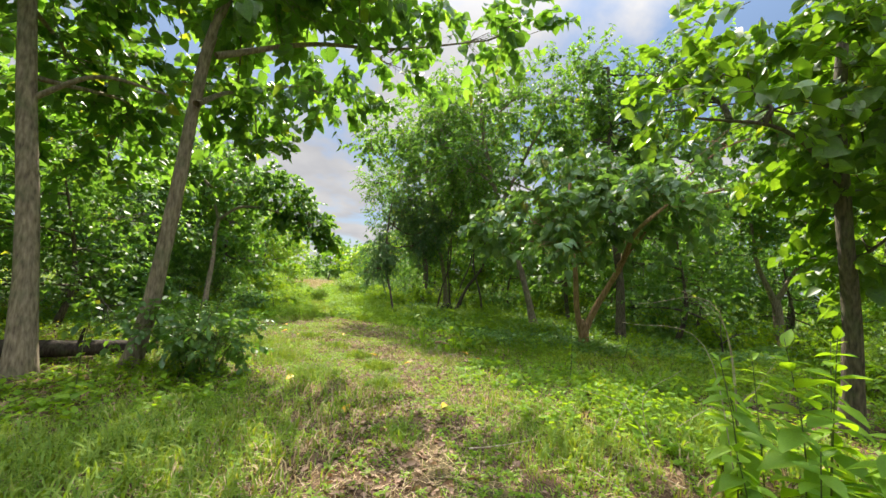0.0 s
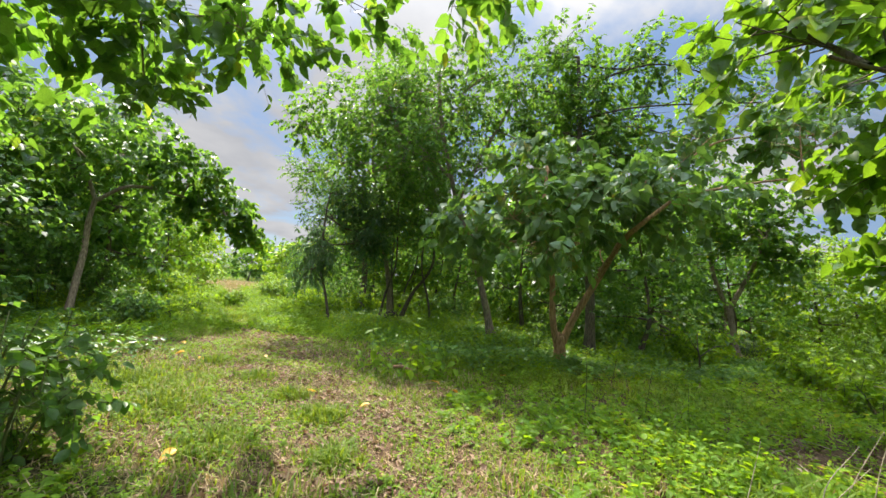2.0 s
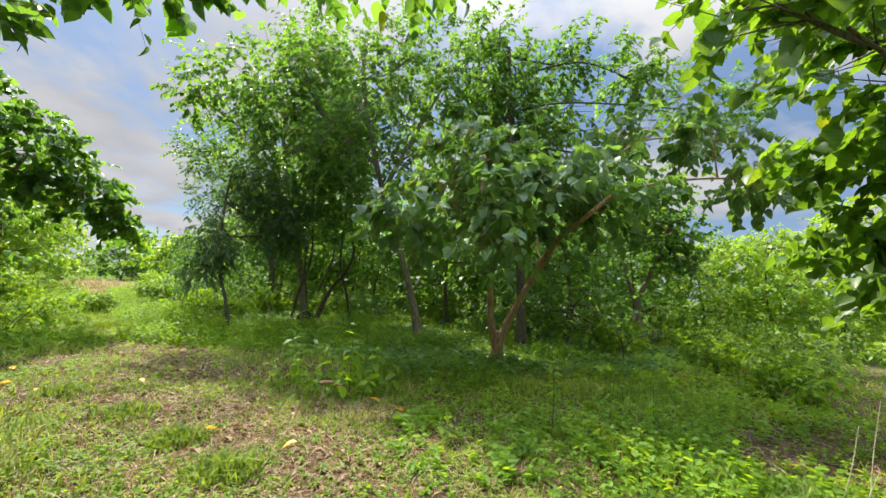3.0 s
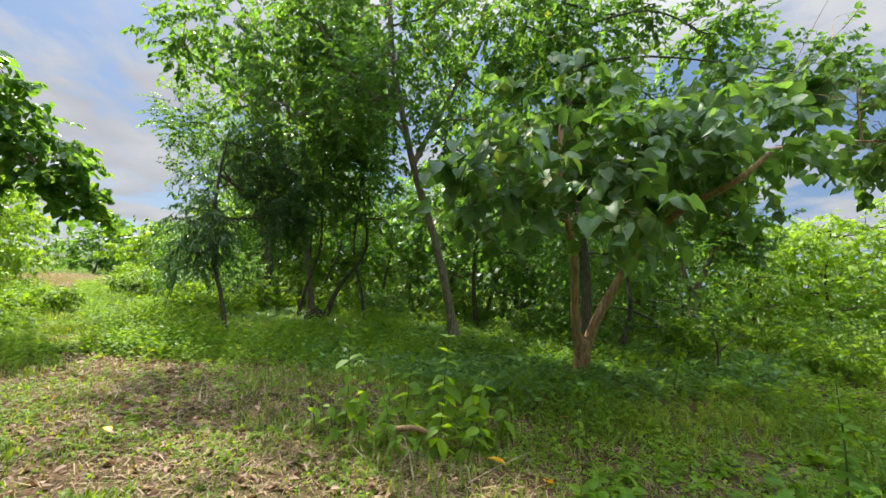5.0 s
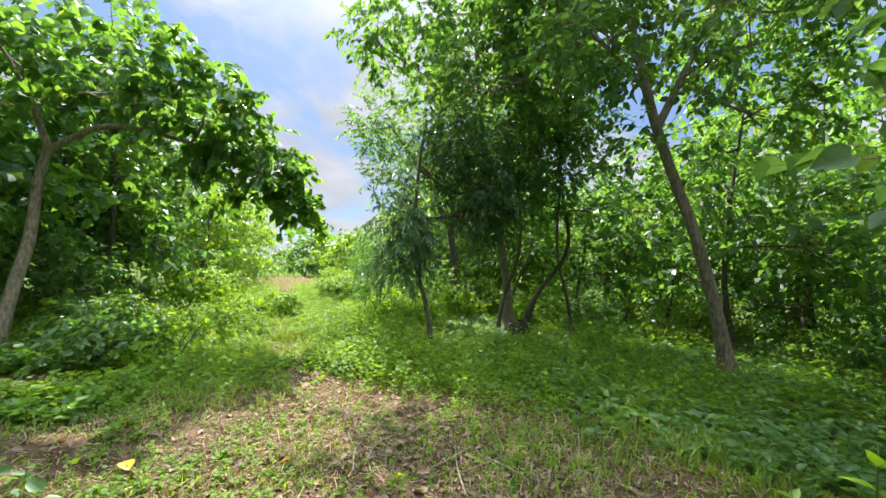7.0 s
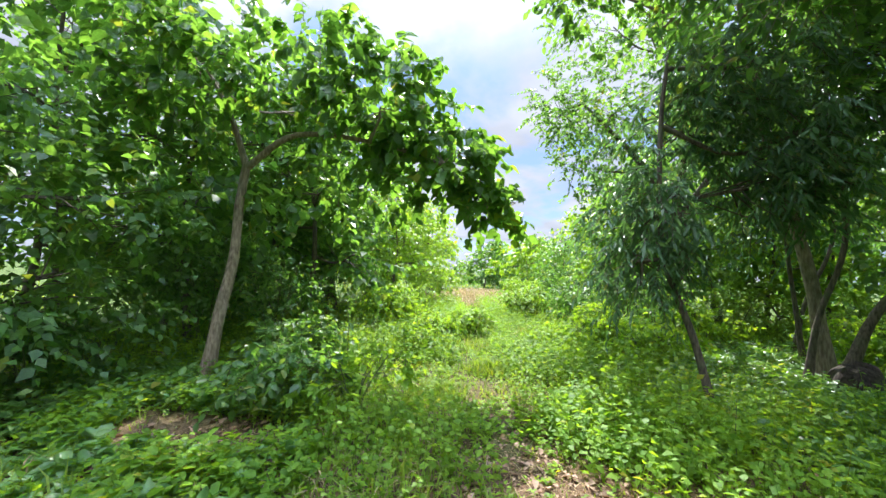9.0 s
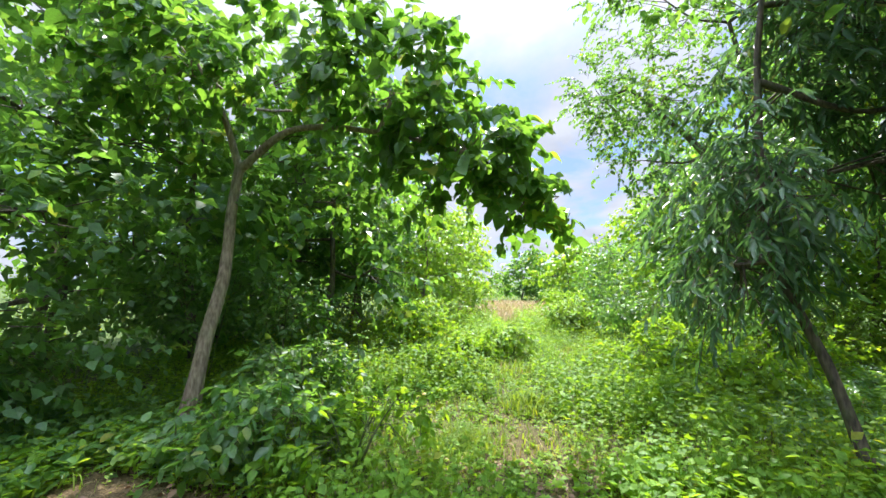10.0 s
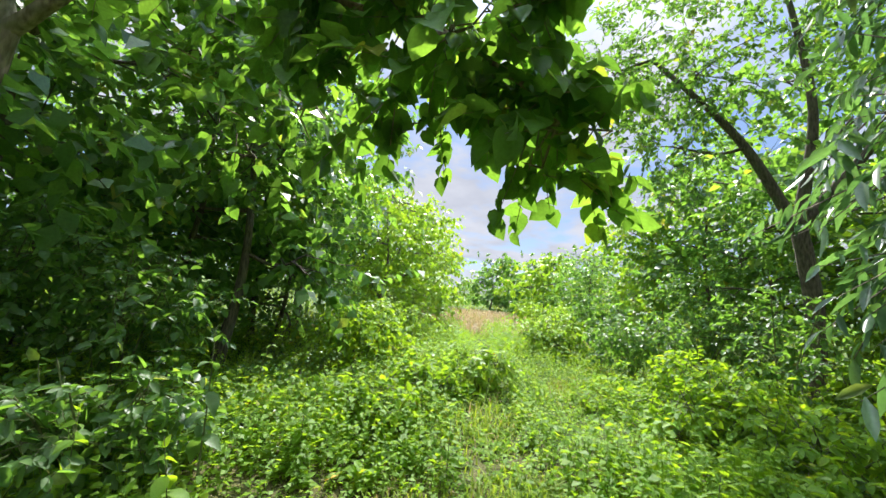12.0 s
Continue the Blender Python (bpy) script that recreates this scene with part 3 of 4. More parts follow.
tree("tall tree with a leaning grey trunk and spreading crown",
     [([(3.4, 14.0, -0.1), (3.1, 13.95, 1.0), (2.65, 13.9, 2.3), (1.9, 13.9, 4.2), (1.2, 13.8, 6.6), (1.0, 13.8, 8.2)], 0.122, 0.055)],
     [(1.0, 13.5, 7.6, 2.0, 1.9, 1.6), (2.8, 13.2, 6.0, 1.8, 1.6, 1.3), (-0.2, 14.2, 6.2, 1.5, 1.4, 1.2), (3.6, 13.6, 8.2, 1.9, 1.8, 1.3), (0.6, 13.0, 5.0, 1.3, 1.2, 0.8),
      (2.0, 14.2, 4.0, 1.0, 1.0, 0.7), (-0.6, 14.7, 7.4, 1.3, 1.2, 1.0), (4.6, 14.0, 6.6, 1.7, 1.6, 1.3), (4.2, 14.2, 4.6, 1.3, 1.2, 0.8), (-0.9, 14.8, 4.9, 1.2, 1.1, 0.9), (2.0, 12.1, 7.3, 0.8, 0.8, 1.1), (1.1, 12.4, 6.0, 1.0, 0.9, 0.8), (2.6, 12.6, 4.9, 1.0, 0.9, 0.6)],
     M_FOREST, M_BARK, 2100, 9, 0.5, 0.14, OVAL, seed=5, gaps=0.47,
     limbs=[([(1.95, 13.9, 4.1), (2.6, 13.8, 5.6), (3.5, 13.6, 7.6)], 0.08, 0.03), ([(1.7, 13.9, 4.8), (0.7, 13.8, 5.6), (-0.1, 14.1, 6.2)], 0.06, 0.02)])
tree("small tree with dense drooping narrow leaves beside the trail",
     [([(-1.7, 14.9, -0.2), (-1.9, 15.0, 0.7), (-2.2, 15.15, 1.8), (-2.2, 15.2, 3.4), (-2.1, 15.2, 4.4)], 0.048, 0.025)],
     [(-2.2, 15.3, 2.3, 0.75, 0.8, 0.8), (-1.9, 15.5, 3.4, 0.85, 0.9, 0.8), (-1.1, 15.6, 2.6, 1.0, 0.9, 0.8), (-2.5, 15.0, 1.6, 0.5, 0.5, 0.45), (-1.3, 15.6, 4.2, 0.9, 0.9, 0.5), (-0.4, 15.8, 3.4, 0.9, 0.9, 0.8)],
     M_NARROW, M_BARK_DARK, 800, 12, 0.36, 0.15, LANCE, seed=6, focus=(-2.4, 14.8, 2.0), droop=1.0, flat=0.6, gaps=0.33, sag=0.5)
tree("tall broad-leaved tree rising over the shaded thicket",
     [([(0.35, 17.4, -0.2), (0.1, 17.3, 1.6), (-0.5, 17.0, 3.8), (-0.9, 16.7, 6.0), (-1.1, 16.6, 8.0)], 0.11, 0.04)],
     [(-3.4, 16.6, 6.8, 1.0, 1.0, 0.7), (-2.2, 16.5, 7.7, 1.5, 1.3, 1.0), (-1.0, 16.2, 6.5, 1.6, 1.3, 1.0), (0.4, 16.4, 8.6, 1.8, 1.5, 1.1), (0.6, 16.0, 6.6, 1.4, 1.2, 0.9), (-0.9, 16.6, 9.2, 1.6, 1.4, 0.8), (-2.2, 16.8, 5.6, 0.9, 0.9, 0.6), (2.0, 16.2, 7.6, 1.5, 1.3, 1.0)],
     M_FOREST, M_BARK, 850, 9, 0.5, 0.17, OVAL, seed=11, gaps=0.43, droop=0.7,
     limbs=[([(-0.6, 16.95, 4.2), (-1.8, 16.8, 5.8), (-3.3, 16.6, 6.7)], 0.05, 0.015), ([(-0.85, 16.7, 5.6), (0.3, 16.4, 7.0), (1.8, 16.2, 7.5)], 0.05, 0.015)])
tree("tall dark-trunked tree with a dense rounded crown above the forked tree",
     [([(5.4, 11.6, -0.2), (5.3, 11.6, 1.8), (5.0, 11.8, 4.2), (5.1, 12.2, 6.6), (5.0, 12.3, 8.6)], 0.13, 0.05)],
     [(4.5, 12.1, 8.6, 1.1, 1.1, 0.7), (6.1, 12.4, 8.3, 1.4, 1.3, 0.8), (5.2, 12.6, 7.0, 1.9, 1.5, 1.0), (3.6, 12.3, 7.4, 1.2, 1.1, 0.7), (7.2, 12.4, 7.0, 1.3, 1.2, 0.9), (7.4, 11.6, 5.4, 1.3, 1.2, 0.7), (5.9, 11.9, 5.9, 1.2, 1.1, 0.7), (4.6, 12.3, 6.2, 1.2, 1.1, 0.7), (8.6, 11.9, 6.2, 1.2, 1.1, 0.7), (8.5, 10.9, 7.9, 1.4, 1.2, 0.8), (10.1, 9.8, 6.9, 1.4, 1.2, 0.8), (7.0, 11.4, 8.5, 1.3, 1.2, 0.8)],
     M_FOREST, M_BARK_DARK, 1450, 9, 0.45, 0.155, OVAL, seed=12, gaps=0.40)
tree("tall many-stemmed tree with airy crown beside the trail",
     [([(-0.9, 21.3, -0.2), (-0.85, 21.3, 1.5), (-1.1, 21.2, 3.0)], 0.15, 0.12),
      ([(-1.1, 21.2, 2.9), (-2.0, 21.1, 4.6), (-3.4, 21.2, 6.4)], 0.11, 0.04), ([(-1.1, 21.2, 2.9), (-0.9, 21.1, 5.0), (-1.3, 21.0, 7.4)], 0.11, 0.04),
      ([(-1.1, 21.2, 2.9), (0.1, 21.3, 4.6), (1.0, 21.2, 6.2)], 0.10, 0.04)],
     [(-2.6, 21, 5.9, 2.0, 1.8, 1.4), (-4.1, 21.4, 6.3, 1.1, 1.1, 1.1), (-1.2, 21, 7.7, 2.2, 2.0, 1.2), (-3.1, 20.6, 4.3, 1.5, 1.4, 1.0), (0.9, 21.2, 6.4, 1.8, 1.7, 1.3), (-2.6, 20.8, 8.3, 1.7, 1.6, 1.1), (0.6, 20.8, 8.6, 1.8, 1.7, 1.2)],
     M_FOREST, M_BARK_DARK, 1450, 9, 0.5, 0.115, OVAL, seed=7, gaps=0.50)
tree("crooked slim tree with pale trunk and heart-shaped leaves over the trail",
     [([(-7.95, 13.3, -0.2), (-8.0, 13.5, 0.7), (-8.08, 13.75, 1.5), (-8.15, 13.85, 2.3), (-8.1, 13.9, 3.0)], 0.09, 0.06)],
     # the last leafy mass is added above the view, to shade the ground below
     [(-5.2, 15.0, 3.1, 0.85, 0.8, 0.7), (-6.2, 14.7, 4.0, 1.1, 1.0, 0.9), (-7.3, 14.4, 4.6, 1.2, 1.1, 0.9), (-4.55, 15.3, 2.5, 0.42, 0.5, 0.38), (-8.9, 13.6, 4.6, 1.4, 1.2, 1.0), (-7.0, 15.6, 3.1, 1.0, 0.9, 0.7), (-8.7, 16.2, 4.9, 1.2, 1.0, 0.7)],
     M_HEART, M_BARK, 680, 9, 0.42, 0.165, HEART, seed=8, gaps=0.45, droop=0.7, focus=(-4.8, 15.1, 2.7),
     limbs=[([(-8.1, 13.9, 2.95), (-7.4, 14.2, 3.5), (-6.2, 14.7, 3.4), (-5.1, 15.0, 3.0), (-4.4, 15.3, 2.55)], 0.06, 0.012),
            ([(-8.1, 13.9, 2.95), (-8.4, 13.8, 3.8), (-8.8, 13.6, 4.6)], 0.06, 0.02)])
tree("spreading tree with a pale greyish forked trunk in the grass",
     [([(11.2, 12.8, -0.1), (11.1, 12.8, 0.7), (11.0, 12.8, 1.4)], 0.17, 0.12), ([(11.0, 12.8, 1.3), (10.4, 12.8, 2.5), (10.0, 12.6, 3.8)], 0.09, 0.04),
      ([(11.0, 12.8, 1.3), (11.6, 12.5, 2.8), (11.7, 12.0, 4.2)], 0.09, 0.035), ([(11.05, 12.8, 0.9), (10.3, 12.4, 1.8)], 0.04, 0.015)],
     [(10.0, 12.8, 4.0, 1.5, 1.4, 1.0), (11.8, 12.8, 4.2, 1.7, 1.5, 1.1), (11.0, 11.6, 3.6, 1.3, 1.2, 0.8), (11.2, 13.2, 5.4, 1.7, 1.6, 1.0), (12.4, 12.0, 3.0, 1.1, 1.0, 0.7)],
     M_HEART, M_BARK, 560, 9, 0.45, 0.15, HEART, seed=9, gaps=0.4)
for i, (x, y, h, lean) in enumerate(((-0.1, 16.9, 7.2, 0.6), (0.8, 17.9, 7.6, 1.5), (0.5, 18.6, 6.6, -0.3), (1.9, 17.2, 7.0, -0.7), (0.8, 19.8, 8.4, 0.9))):
    tree("thin dark-stemmed understorey tree in the shaded thicket",
         [([(x, y, -0.1), (x + lean * 0.25, y, h * 0.12), (x + lean * 0.75, y - 0.1, h * 0.3), (x + lean * 0.6, y + 0.15, h * 0.6), (x + lean * 0.8, y + 0.1, h)], 0.05 + 0.04 * (i == 1), 0.02)],
         [(x + lean * 0.5, y, h * 0.85, 1.5, 1.4, 1.2), (x + lean * 0.5 - 0.4, y - 0.3, h * 0.7, 1.4, 1.3, 1.0), (x + lean - 0.6, y - 0.3, h * 0.55, 1.1, 1.0, 0.8), (x + 0.5, y + 0.2, h * 0.45, 0.9, 0.9, 0.6)],
         M_FOREST, M_BARK_DARK, 320, 9, 0.45, 0.14, OVAL, seed=20 + i, gaps=0.48, group="thicket trees")

# background trees: three kinds, copied about
def back_tree(seed, h, r, leaf, low=0.25, n=340, ll=0.23, label="leafy tree in the dense woodland behind"):
    rng = np.random.default_rng(seed)
    blobs = []
    for k in range(9):
        z = h * (low + (1 - low) * (k + 0.5) / 9)
        rr = r * (0.55 + 0.45 * math.sin(math.pi * (0.25 + 0.7 * k / 9)))
        a = k * 2.4 + rng.random()
        blobs.append((rr * 0.55 * math.cos(a), rr * 0.55 * math.sin(a), z, rr * 0.62, rr * 0.62, h * 0.13))
    return tree(label, [([(0, 0, -0.2), (0.25, 0.05, h * 0.22), (0.1, 0.2, h * 0.5), (-0.15, 0, h * 0.88)], 0.026 * h ** 0.7, 0.02)],
                blobs, leaf, M_BARK_DARK, n, 9, 0.6, ll, KITE, seed=seed, gaps=0.3, group="woodland trees")


KINDS = [back_tree(31, 6.0, 2.3, M_FOREST, 0.30), back_tree(32, 7.0, 2.6, M_FOREST, 0.22), back_tree(33, 5.0, 2.1, M_BRIGHT, 0.06, 460, 0.19, "rounded bright green bushy tree"), back_tree(34, 4.2, 2.0, M_FOREST, 0.05, 640, 0.13, "dense dark green understorey tree"),
         back_tree(35, 6.2, 2.8, M_FOREST, 0.06, 190, 0.42, "distant leafy green tree"), back_tree(36, 4.6, 2.6, M_BRIGHT, 0.04, 190, 0.36, "distant rounded bright green tree")]
PLACES = [[], [], [], [], [], []]
rngp = np.random.default_rng(5)
# left wood
for x, y, k in ((-8.0, 8.2, 3), (-11.0, 9.6, 0), (-10.0, 11.6, 3), (-11.5, 7.5, 1), (-9.5, 5.0, 0), (-8.2, 2.8, 1), (-12.5, 13.5, 1), (-10.6, 15.0, 0), (-12.0, 17.0, 3),
                (-11.3, 17.6, 1), (-9.9, 17.3, 1), (-12.8, 15.8, 3), (-13.2, 18.6, 3), (-11.2, 19.8, 3), (-14, 17.5, 3), (-13.5, 10.0, 3), (-15, 14, 1), (-15.5, 6, 0), (-13, 3, 1), (-16, 19, 1), (-11.5, 19.4, 0),
                # bright hedge along the trail
                (-12.0, 21.4, 0), (-11.3, 24.4, 2), (-12.2, 27.5, 2), (-13.2, 30.8, 2), (-14.5, 24, 0), (-15, 28, 1), (-14.6, 34, 2), (-17, 32, 1),
                # right wood
                (5.4, 16.2, 1), (7.6, 12.6, 3), (8.8, 17.5, 1), (6.2, 20, 0), (3.8, 21.5, 0), (9.0, 21.5, 1), (11.5, 18.5, 0), (0.8, 25, 1), (-1.0, 27.5, 0), (13, 22, 1),
                (12.8, 14.5, 3), (15.5, 17.5, 1),
                (16.5, 11.5, 2), (18.5, 14.5, 2), (18, 8.5, 2), (20.5, 11, 2), (17.5, 4.5, 3), (21, 6, 1), (14, 1.5, 0), (11, -1.5, 1),
                (3.4, 24.6, 2), (7.2, 16.4, 3), (10.2, 15.6, 3), (5.8, 23, 3), (-0.6, 24.4, 3), (1.8, 24.2, 2), (8, 24, 2), (11.6, 23.4, 3), (14.4, 19.6, 2), (15.2, 13.2, 2),
                (-2.2, 29.5, 2), (-4.6, 31.5, 3), (0.8, 30.5, 1), (-7.2, 33.6, 2), (-5.0, 36.5, 0), (4.4, 28.5, 0), (-17.8, 37.5, 2), (-16.5, 41, 0), (-8.6, 40.5, 3), (-11.0, 45, 0), (-13.6, 47, 1), (-8.0, 46, 1),
                (-2.5, 41, 1), (2, 37, 0), (7, 34, 1), (12, 30, 0), (17, 26, 1), (20, 20, 0), (24, 15, 1), (25, 9, 0), (24, 2, 1),
                # behind the start, unseen: added to close the place round for reflected light
                (-5, -4, 1), (-1.5, -7, 0), (3, -6, 1), (7, -4, 0), (-8, -2, 0), (6.5, 0.5, 3)):
    PLACES[k if math.hypot(x + 3, y - 8) < 25 else (5 if k == 2 else 4)].append((x, y))
for a in range(38):     # far ring
    az = radians(-100 + a * 5.6)
    d = rngp.uniform(44, 66)
    PLACES[4 + (a % 5 == 0)].append((-6 + d * math.sin(az), 10 + d * math.cos(az)))
for k, places in enumerate(PLACES):
    for j, (x, y) in enumerate(places):
        s = rngp.uniform(0.88, 1.15) * (0.78 if k > 3 else 1)
        m = pose(x, y, float(ground_z(x, y)), 0, 0, rngp.uniform(0, 360)) @ Matrix.Diagonal((s, s, s * rngp.uniform(0.92, 1.1), 1))
        if j == 0:
            KINDS[k].matrix_basis = m
        else:
            made = copy_thing(KINDS[k], m)
            made.matrix_basis = m

# ---- shrubs ----
def shrub(label, x, y, h, r, leaf=M_HERB, n=150, ll=0.09, shape=OVAL, seed=0, group="shrubs beside the trail"):
    z = float(ground_z(x, y))
    rng = np.random.default_rng(seed + 900)
    stems, blobs = [], []
    for k in range(5):
        a = k * 1.26 + rng.random()
        q = r * rng.uniform(0.35, 0.7)
        ex, ey = x + q * math.cos(a), y + q * math.sin(a)
        stems.append(([(x + 0.05 * math.cos(a), y + 0.05 * math.sin(a), z - 0.05), ((x + ex) / 2, (y + ey) / 2, z + h * 0.45), (ex, ey, z + h * rng.uniform(0.75, 0.95))], 0.014, 0.005))
        blobs.append((ex, ey, z + h * rng.uniform(0.45, 0.7), r * 0.5, r * 0.5, h * 0.33))
    return tree(label, stems, blobs, leaf, M_STEM, n, 8, 0.25, ll, shape, seed=seed, gaps=0.34, limb_r=0.008, group=group, name="shrub", category="shrub")


for i, (x, y, h, r, leaf, n) in enumerate((
        (-3.3, 5.4, 1.1, 0.85, M_FOREST, 130), (-2.9, 5.1, 0.7, 0.5, M_FOREST, 60), (-5.5, 13.2, 0.7, 0.6, M_HERB, 180), (-6.3, 12.9, 0.7, 0.7, M_FOREST, 180), (-6.3, 17.6, 0.6, 0.6, M_HERB, 160),
        (-8.3, 19.0, 1.2, 0.9, M_HERB, 220), (-7.3, 14.4, 0.9, 0.7, M_FOREST, 180), (-5.0, 23.6, 1.3, 1.1, M_BRIGHT, 260), (-4.2, 24.8, 1.9, 1.2, M_FOREST, 260), (-5.6, 26.4, 1.5, 1.2, M_BRIGHT, 240),
        (-2.9, 19.3, 0.9, 0.9, M_HERB, 200), (-2.2, 17.6, 0.7, 0.9, M_HERB, 200), (-3.6, 22.0, 1.4, 1.0, M_FOREST, 220), (7.2, 6.6, 0.6, 0.6, M_HERB, 120), (8.6, 8.6, 0.7, 0.6, M_HERB, 120),
        (-9.2, 12.0, 1.2, 0.9, M_FOREST, 180), (-2.0, 23.6, 1.8, 1.2, M_FOREST, 220), (11.5, 8.0, 1.0, 0.9, M_BRIGHT, 160), (13, 10.5, 1.3, 1.1, M_BRIGHT, 180),
        (1.4, 19.0, 1.0, 0.9, M_HERB, 130), (3.0, 18.0, 1.2, 0.9, M_FOREST, 130), (4.4, 17.0, 0.9, 0.9, M_HERB, 120), (5.8, 18.2, 1.2, 1.0, M_BRIGHT, 130), (-0.8, 19.8, 1.1, 0.9, M_HERB, 130), (2.4, 20.6, 1.3, 1.1, M_BRIGHT, 140), (0.4, 22.2, 1.5, 1.2, M_BRIGHT, 140),
        (4.9, 20.4, 1.3, 1.1, M_BRIGHT, 130), (6.8, 15.2, 1.0, 0.9, M_HERB, 120), (8.4, 14.4, 1.1, 0.9, M_HERB, 120), (9.8, 12.6, 1.0, 0.9, M_HERB, 120), (5.2, 13.6, 0.7, 0.8, M_FOREST, 120), (7.0, 20.0, 1.4, 1.1, M_BRIGHT, 130), (10.6, 10.6, 0.9, 0.9, M_HERB, 120),
        (-6.4, 16.5, 0.45, 0.45, M_HERB, 90), (-6.9, 17.1, 0.55, 0.6, M_HERB, 110), (-5.9, 18.9, 0.7, 0.6, M_BRIGHT, 120), (-1.7, 20.2, 2.0, 0.9, M_FOREST, 180), (-3.0, 18.2, 0.8, 0.7, M_HERB, 130),
        (-5.5, 22.9, 1.1, 0.9, M_BRIGHT, 220), (9.2, 7.4, 0.8, 0.9, M_BRIGHT, 160), (10.2, 9.0, 0.9, 1.0, M_BRIGHT, 160), (12.0, 6.2, 1.0, 1.0, M_BRIGHT, 160), (8.0, 10.9, 0.8, 0.8, M_HERB, 130),
        (-8.7, 15.2, 2.0, 1.0, M_FOREST, 240), (-9.3, 14.3, 2.3, 1.0, M_FOREST, 240),
        (-8.9, 20.4, 1.3, 0.9, M_BRIGHT, 200), (-9.4, 23.0, 1.4, 1.0, M_BRIGHT, 200))):
    shrub("leafy green shrub with thin stems", x, y, h, r, leaf, n, 0.10, OVAL, seed=i)

# ---- ground growth ----
def herbs(label, rng, x, y, h, per, ll, mat, shape=OVAL, name="weeds"):
    n = len(x)
    z = ground_z(x, y)
    j = (np.arange(per) + 0.6) / per
    az = rng.random((n, 1)) * 6.28 + np.arange(per)[None] * 2.4
    lean = rng.normal(size=(n, 2)) * 0.25
    hh = h[:, None] * j[None]
    P = np.stack([x[:, None] + lean[:, :1] * hh, y[:, None] + lean[:, 1:] * hh, z[:, None] + hh], -1)
    W = np.stack([np.cos(az), np.sin(az), 0.25 + 0.35 * rng.normal(size=(n, per))], -1)
    U = np.array([0, 0, 1.0]) + 0.3 * rng.normal(size=(n, per, 3))
    L = ll[:, None] * (0.65 + 0.6 * rng.random((n, per)))
    V, F = leaves(P.reshape(-1, 3), W.reshape(-1, 3), U.reshape(-1, 3), L.ravel(), shape)
    a = np.stack([x, y, z - 0.02], -1)
    b = np.stack([x + lean[:, 0] * h, y + lean[:, 1] * h, z + h], -1)
    up_ = h > 0.13
    SV, SF = sticks(a[up_], b[up_], 0.003 * np.ones((up_.sum(), 1)), 0.0015 * np.ones((up_.sum(), 1)))
    ob = mesh_ob(name, np_mesh(name, np.vstack([V, SV]), np.vstack([F, SF + len(V)])), mat)
    tagged(ob, label, name, kind="stuff")


def grass(label, rng, x, y, h, mat, name="grass", width=0.006):
    n = len(x)
    z = ground_z(x, y) - 0.01
    az = rng.random(n) * 6.28
    lean = rng.uniform(0.25, 1.2, n)
    d = np.stack([np.cos(az), np.sin(az)], -1)
    s = np.stack([-d[:, 1], d[:, 0], np.zeros(n)], -1) * (width * (0.6 + rng.random(n)))[:, None]
    p0 = np.stack([x, y, z], -1)
    p1 = p0 + np.stack([d[:, 0] * lean * 0.3 * h, d[:, 1] * lean * 0.3 * h, 0.55 * h], -1)
    p2 = p0 + np.stack([d[:, 0] * lean * h, d[:, 1] * lean * h, h * (1 - 0.35 * lean)], -1)
    V = np.stack([p0 - s, p0 + s, p1 + s * 0.8, p1 - s * 0.8, p2], 1).reshape(-1, 3)
    i = np.arange(n) * 5
    ob = mesh_ob(name, np_mesh(name, V, np.stack([i, i + 1, i + 2, i + 3], -1), np.stack([i + 3, i + 2, i + 4], -1)), mat)
    tagged(ob, label, name, kind="stuff")


rg = np.random.default_rng(77)
# low herbs
def clearing(x, y):
    """1 on the trodden clearing at the start, fading out round it."""
    return (1 - smooth01(0.8, 1.5, np.abs(x - trail_x(y) + 0.5) / np.interp(y, [0, 4, 9, 12], [2.2, 2.6, 3.0, 2.4]))) * (1 - smooth01(10.8, 12.6, y))


x, y = scatter(rg, 50000, 7.0, -13, 13, 0, 30)
b, c = bare(x, y), clearing(x, y)
tall = smooth01(0.35, 0.75, lattice(x * 0.55, y * 0.55, 21)) * (1 - b)
keep = rg.random(len(x)) > np.maximum(b * 0.94, c * 0.36)
x, y, tall, c = x[keep], y[keep], tall[keep], c[keep]
far = smooth01(11, 14, y)
clump = smooth01(0.45, 0.8, lattice(x * 1.7, y * 1.7, 22)) * smooth01(0.3, 1.0, np.abs(x - trail_x(y)))
h = (0.05 + 0.16 * tall + far * (0.03 + 0.10 * tall + 0.16 * clump)) * (0.5 + rg.random(len(x))) * (1 - 0.55 * c) * (0.3 + 0.7 * smooth01(0.1, 0.55, np.abs(x - trail_x(y))))
size = (0.045 + 0.025 * tall) * (1 - 0.45 * c) * rg.uniform(0.7, 1.4, len(x))
for k in (h < 0.13, h >= 0.13):
    herbs("low green broad-leaved weeds covering the ground", rg, x[k], y[k], h[k], 6, size[k] * 0.95, M_HERB, KITE)
